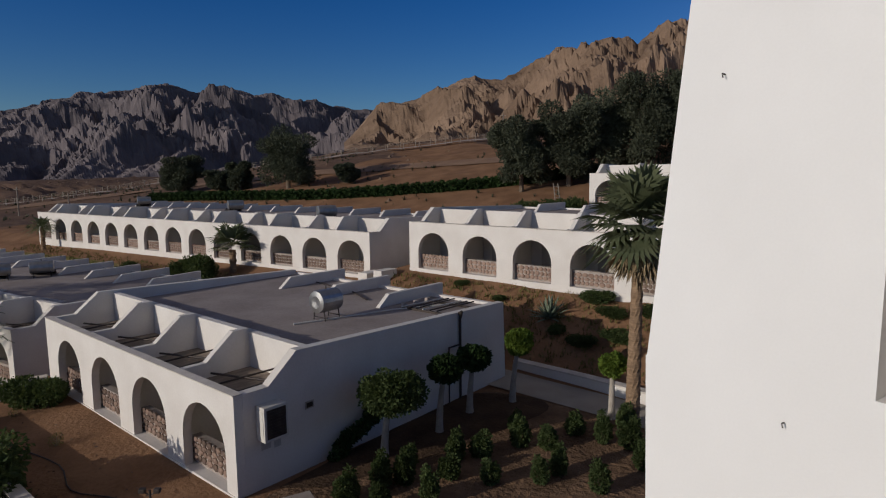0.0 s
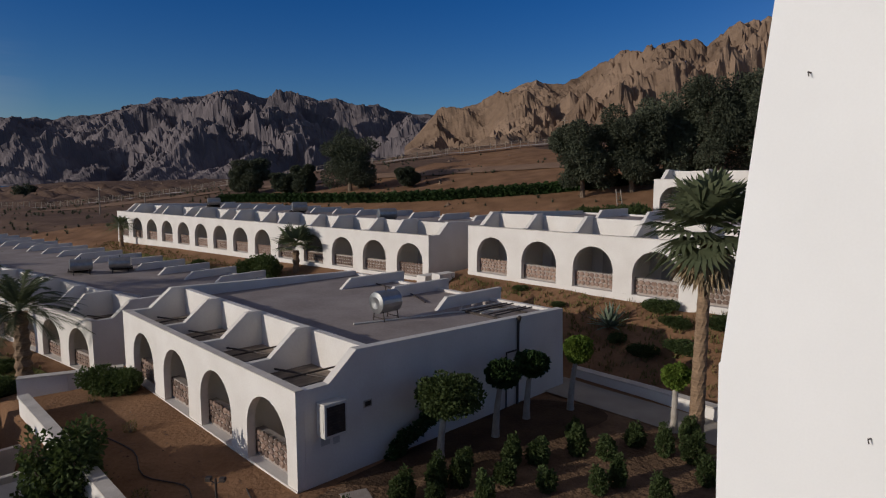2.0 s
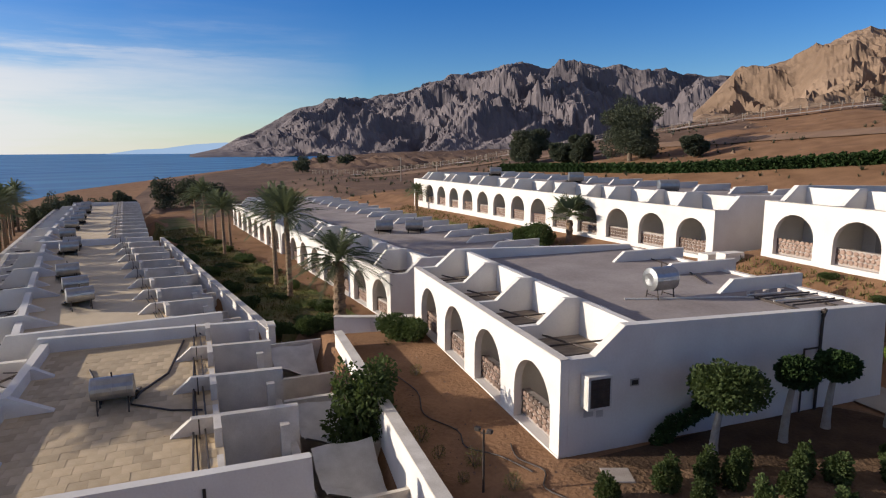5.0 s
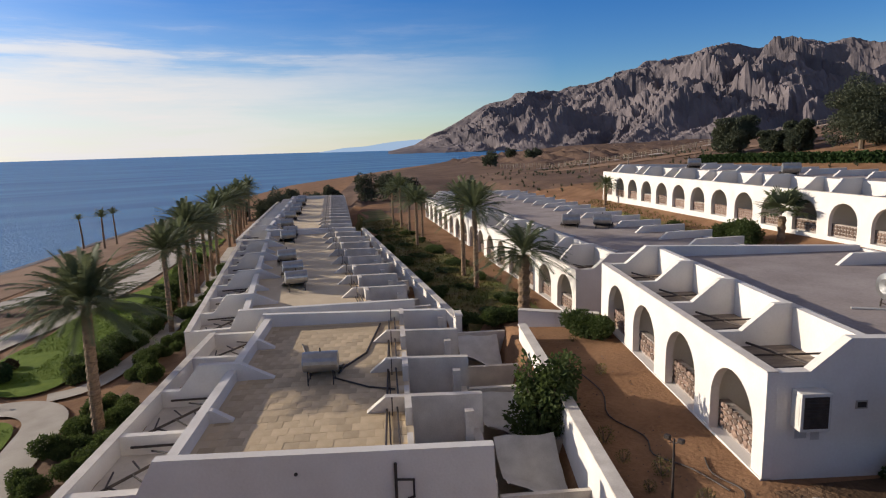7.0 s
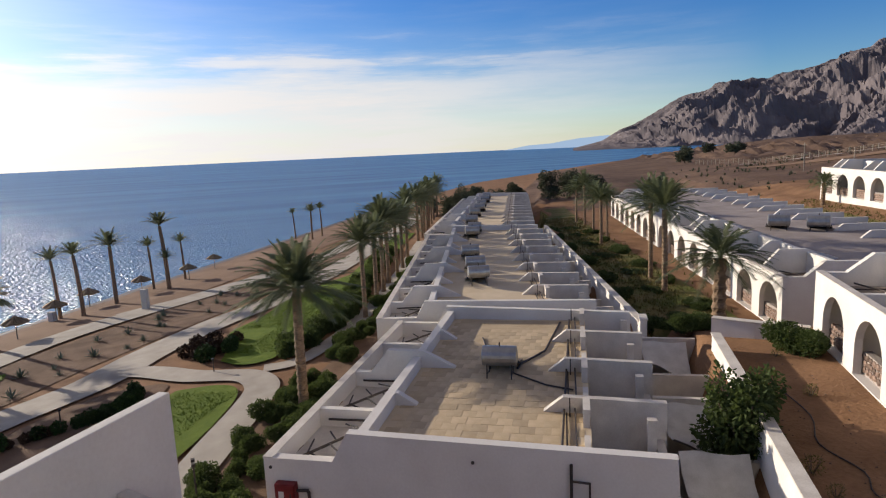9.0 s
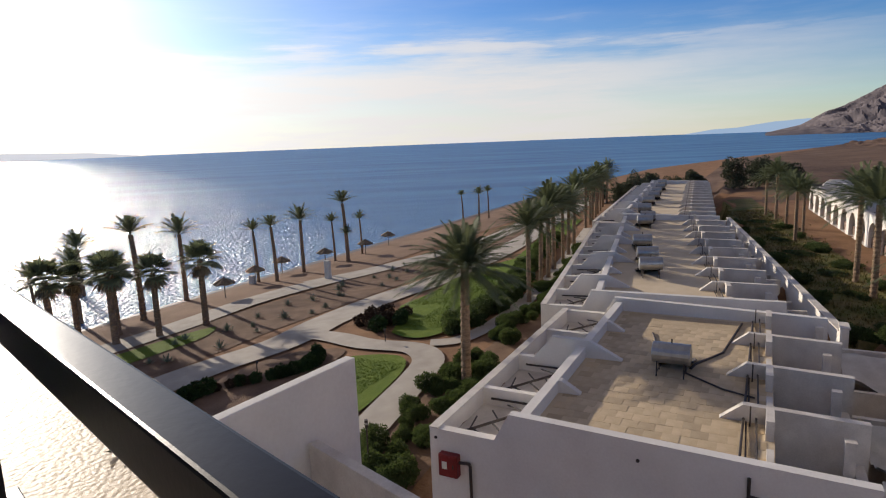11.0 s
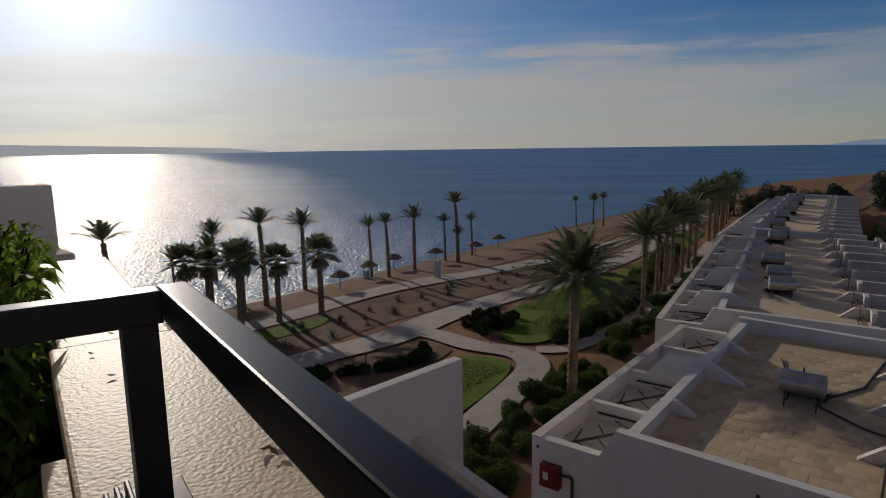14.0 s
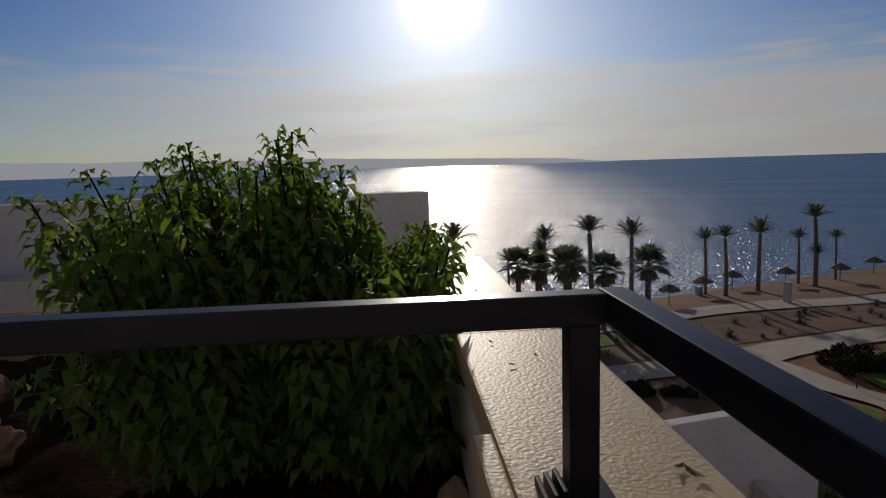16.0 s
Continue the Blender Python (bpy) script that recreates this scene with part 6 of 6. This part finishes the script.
# fences and poles on the slope
def fence(pts, h, gap, label):
    t = thing("fence", Matrix.Identity(4), label, "fence", "slope fences")
    line = bend(pts, 8)
    d, nxt, tops = 0.0, 0.0, []
    for a, b in zip(line, line[1:]):
        L = math.dist(a, b)
        while nxt <= d + L:
            k = (nxt - d) / L
            w = at_pq(a[0] + (b[0] - a[0]) * k, a[1] + (b[1] - a[1]) * k)
            tops.append(Vector((w.x, w.y, ground_z(w.x, w.y))))
            nxt += gap
        d += L
    for w in tops:
        part("post", boxes((w.x - 0.055, w.y - 0.055, w.z - 0.3, w.x + 0.055, w.y + 0.055, w.z + h)), TIMBER, t)
    bm = bmesh.new()
    for a, b in zip(tops, tops[1:]):
        for z in (0.35, 0.7, 0.95):
            rod(bm, a + Vector((0, 0, h * z)), b + Vector((0, 0, h * z)), 0.014, 4)
    part("rail", bm, TIMBER, t)
    return t


fence([(40, 113), (63.8, 103.4), (80.2, 94.3), (93.8, 86.8), (112, 74), (140, 58), (175, 44)], 1.4, 3.2, "pale post and wire fence crossing the slope")
fence([(40, 118), (75, 100), (105, 78), (150, 56), (220, 40)], 1.5, 3.0, "far pale post and wire fence on the slope")
patch("stone_wall", band(bend([(63.8, 102.6), (80.2, 93.5), (93.8, 86), (112, 73), (140, 57), (175, 43)]), 1.6), MORTAR, "rough low stone embankment along the fence", "embankment", 0.5, 4)
for p, q, h in ((33.7 + 20, 52.0 + 36, 6.0), (120, 40, 5.0), (95, 38, 4.0)):
    w_ = at_pq(p, q)
    t_ = thing("utility_pole", Matrix.Translation((w_.x, w_.y, ground_z(w_.x, w_.y))), "thin weathered timber utility pole on the slope", "utility pole")
    bm = bmesh.new()
    rod(bm, (0, 0, -0.5), (0, 0, h), 0.11, 8, 0.08)
    part("pole", bm, TIMBER, t_)
    part("crossarm", boxes((-0.5, -0.05, h - 0.5, 0.5, 0.05, h - 0.4)), TIMBER, t_)

# small white blocks and steps by the upper rows
for p, q, z, sx, sy, h in ((26.3, 27.6, 2.0, 1.4, 0.8, 0.55), (25.0, 27.5, 2.2, 1.3, 0.7, 0.6)):
    w_ = at_pq(p, q)
    b_ = part("low_block", soft(boxes((-sx / 2, -sy / 2, -0.5, sx / 2, sy / 2, h)), 0.02), WHITE)
    b_.matrix_world = pose(w_.x, w_.y, z, 0, 0, 50)
    tagged(b_, "low white plastered block between the upper rows", "block")
lad = thing("ladder", pose(9.6, 50.6, 5.3, -14, 0, 20), "grey wooden ladder leaning by the white building", "ladder")
for x in (-0.25, 0.25):
    bm = bmesh.new()
    rod(bm, (x, 0, 0), (x * 0.8, 0, 2.4), 0.04, 6)
    part("rail", bm, TIMBER, lad)
for i in range(7):
    bm = bmesh.new()
    rod(bm, (-0.25, 0, 0.25 + i * 0.32), (0.25, 0, 0.25 + i * 0.32), 0.03, 5)
    part("rung", bm, TIMBER, lad)

# scattered stones and dry tufts on the bare ground
rng = random.Random(77)
v, f = [], []
for _ in range(2600):
    p, q = rng.uniform(5, 30), rng.uniform(5.6, 28)
    if 13.5 < p < 29 and 8.7 < q < 22:
        continue
    w_ = at_pq(p, q)
    z, s, o = ground_z(w_.x, w_.y), rng.uniform(0.015, 0.055), len(v)
    for dx, dy, dz in ((1, 0, 0), (-0.5, 0.9, 0), (-0.6, -0.8, 0), (0.1, 0.1, 0.9)):
        v.append((w_.x + s * dx * rng.uniform(0.6, 1.3), w_.y + s * dy * rng.uniform(0.6, 1.3), z + s * dz - 0.005))
    f += [(o, o + 1, o + 3), (o + 1, o + 2, o + 3), (o + 2, o, o + 3)]
tagged(raw("gravel", v, f, STONE), "loose small stones on the bare soil", "gravel", kind="stuff")
v, f = [], []
for _ in range(5200):
    if rng.random() < 0.55:
        p = rng.uniform(30, 85)
        q = along([(29, 6.6), (46, 4.6), (60, 2.0), (78, -1.0), (100, -4)], p) + rng.gauss(0, 1.5)
    elif rng.random() < 0.5:
        p, q = rng.uniform(26, 76), rng.uniform(22.5, 26.6)
    else:
        p, q = rng.uniform(5, 26), rng.uniform(23, 28)
    w_ = at_pq(p, q)
    z = ground_z(w_.x, w_.y) + 0.04
    for _ in range(4):
        a, h, o = rng.uniform(0, 6.28), rng.uniform(0.08, 0.28), len(v)
        dx, dy = math.cos(a) * 0.03, math.sin(a) * 0.03
        bx, by = w_.x + rng.uniform(-0.12, 0.12), w_.y + rng.uniform(-0.12, 0.12)
        v += [(bx - dx, by - dy, z), (bx + dx, by + dy, z), (bx + dy * 3, by - dx * 3, z + h)]
        f.append((o, o + 1, o + 2))
tagged(raw("grass_tufts", v, f, COVER), "dry yellow green grass tufts on the terraces", "grass", kind="stuff")
v, f = [], []
for _ in range(900):
    d, a = rng.uniform(70, 420) , radians(rng.uniform(-12, 46))
    x, y = -d * math.sin(a), d * math.cos(a)
    p, q = to_pq(x, y)
    if q < 52:
        continue
    z, s = ground_z(x, y), rng.uniform(0.12, 0.55) * (0.6 + d / 300)
    o = len(v)
    for k in range(5):
        v.append((x + s * math.cos(k * 1.257) * rng.uniform(0.7, 1.2), y + s * math.sin(k * 1.257) * rng.uniform(0.7, 1.2), z - 0.1))
    v.append((x + rng.uniform(-0.2, 0.2) * s, y, z + s * rng.uniform(0.5, 0.9)))
    f += [(o + k, o + (k + 1) % 5, o + 5) for k in range(5)]
tagged(raw("boulders", v, f, NEARROCK), "scattered rocks and scrub on the desert slope", "rocks", kind="stuff")

# blades of the two near lawns
v, f = [], []
for _ in range(24000):
    p, q = rng.uniform(15, 54), rng.uniform(-23.5, -15.2)
    near = 15.5 < p < 27 and -19.9 < q < -16.4
    far = (33.4 < p < 53 and -20.4 < q < -17.4 - 0.07 * (p - 33)) or (39 < p < 50 and q < -20)
    if not (near or far):
        continue
    w_ = at_pq(p, q)
    z = ground_z(w_.x, w_.y) + 0.12
    a, h, o = rng.uniform(0, 6.28), rng.uniform(0.04, 0.1), len(v)
    dx, dy = math.cos(a) * 0.03, math.sin(a) * 0.03
    v += [(w_.x - dx, w_.y - dy, z), (w_.x + dx, w_.y + dy, z), (w_.x + dy * 2, w_.y - dx * 2, z + h)]
    f.append((o, o + 1, o + 2))
tagged(raw("grass_blades", v, f, GRASS), "short mown green grass blades", "grass", kind="stuff")

# dry scrub over the slope behind the upper rows
v, f = [], []
for _ in range(1500):
    p, q = rng.uniform(20, 190), rng.uniform(24, 100)
    w_ = at_pq(p, q)
    if p < 82 and q < 50 or noise.noise(Vector((p * 0.07, q * 0.07, 2))) < -0.05:
        continue
    z, s = ground_z(w_.x, w_.y), rng.uniform(0.15, 0.5) * (1 + p / 200)
    for _ in range(14):
        a, e, o = rng.uniform(0, 6.28), rng.uniform(0.2, 1.4), len(v)
        d_ = Vector((math.cos(a) * math.cos(e), math.sin(a) * math.cos(e), math.sin(e))) * s
        n_w = Vector((-math.sin(a), math.cos(a), 0)) * s * 0.13
        c_ = Vector((w_.x, w_.y, z))
        v += [tuple(c_ - n_w), tuple(c_ + n_w), tuple(c_ + d_)]
        f.append((o, o + 1, o + 2))
tagged(raw("scrub", v, f, GREY_LEAF), "low dry grey green scrub on the slope", "scrub", kind="stuff")

# sandy roof tiles of the nearest sea row
TILE = material("sand_tile", (0.45, 0.335, 0.20), (0.58, 0.45, 0.285), 1.5, 0.9, 0.4, 25)
vary_by_object(TILE, 0.82, 1.12)
tb = bmesh.new()
box(tb, -0.227, -0.227, 0, 0.227, 0.227, 0.012)
bmesh.ops.recalc_face_normals(tb, faces=tb.faces)
tile_me = bpy.data.meshes.new("tile")
tb.to_mesh(tile_me)
tb.free()
tile_me.materials.append(TILE)
roof_ob = [o for o in sea_near.children if o.name.startswith("roof") and "kerb" not in o.name and "pipe" not in o.name][0]
count, v, f = 0, [], []
for i in range(28):
    for j in range(12):
        x, y = SL - 0.62 - 0.46 * i, 3.3 + 0.46 * j + (0.23 if i % 2 else 0.0)
        if x < 0.6 or y > 8.7:
            continue
        if count < 300:
            t_ = new("tile", tile_me)
            t_.parent = roof_ob
            t_.matrix_basis = Matrix.LocRotScale((x, y, 3.045 + rng.uniform(0, 0.008)), Euler((0, 0, rng.uniform(-0.01, 0.01))), None)
            count += 1
        else:
            o = len(v)
            v += [(x + q.co.x, y + q.co.y, 3.048 + q.co.z) for q in tile_me.vertices]
            f += [tuple(o + k for k in q.vertices) for q in tile_me.polygons]
if f:
    tagged(raw("tile_field", v, f, TILE, roof_ob), kind="stuff")
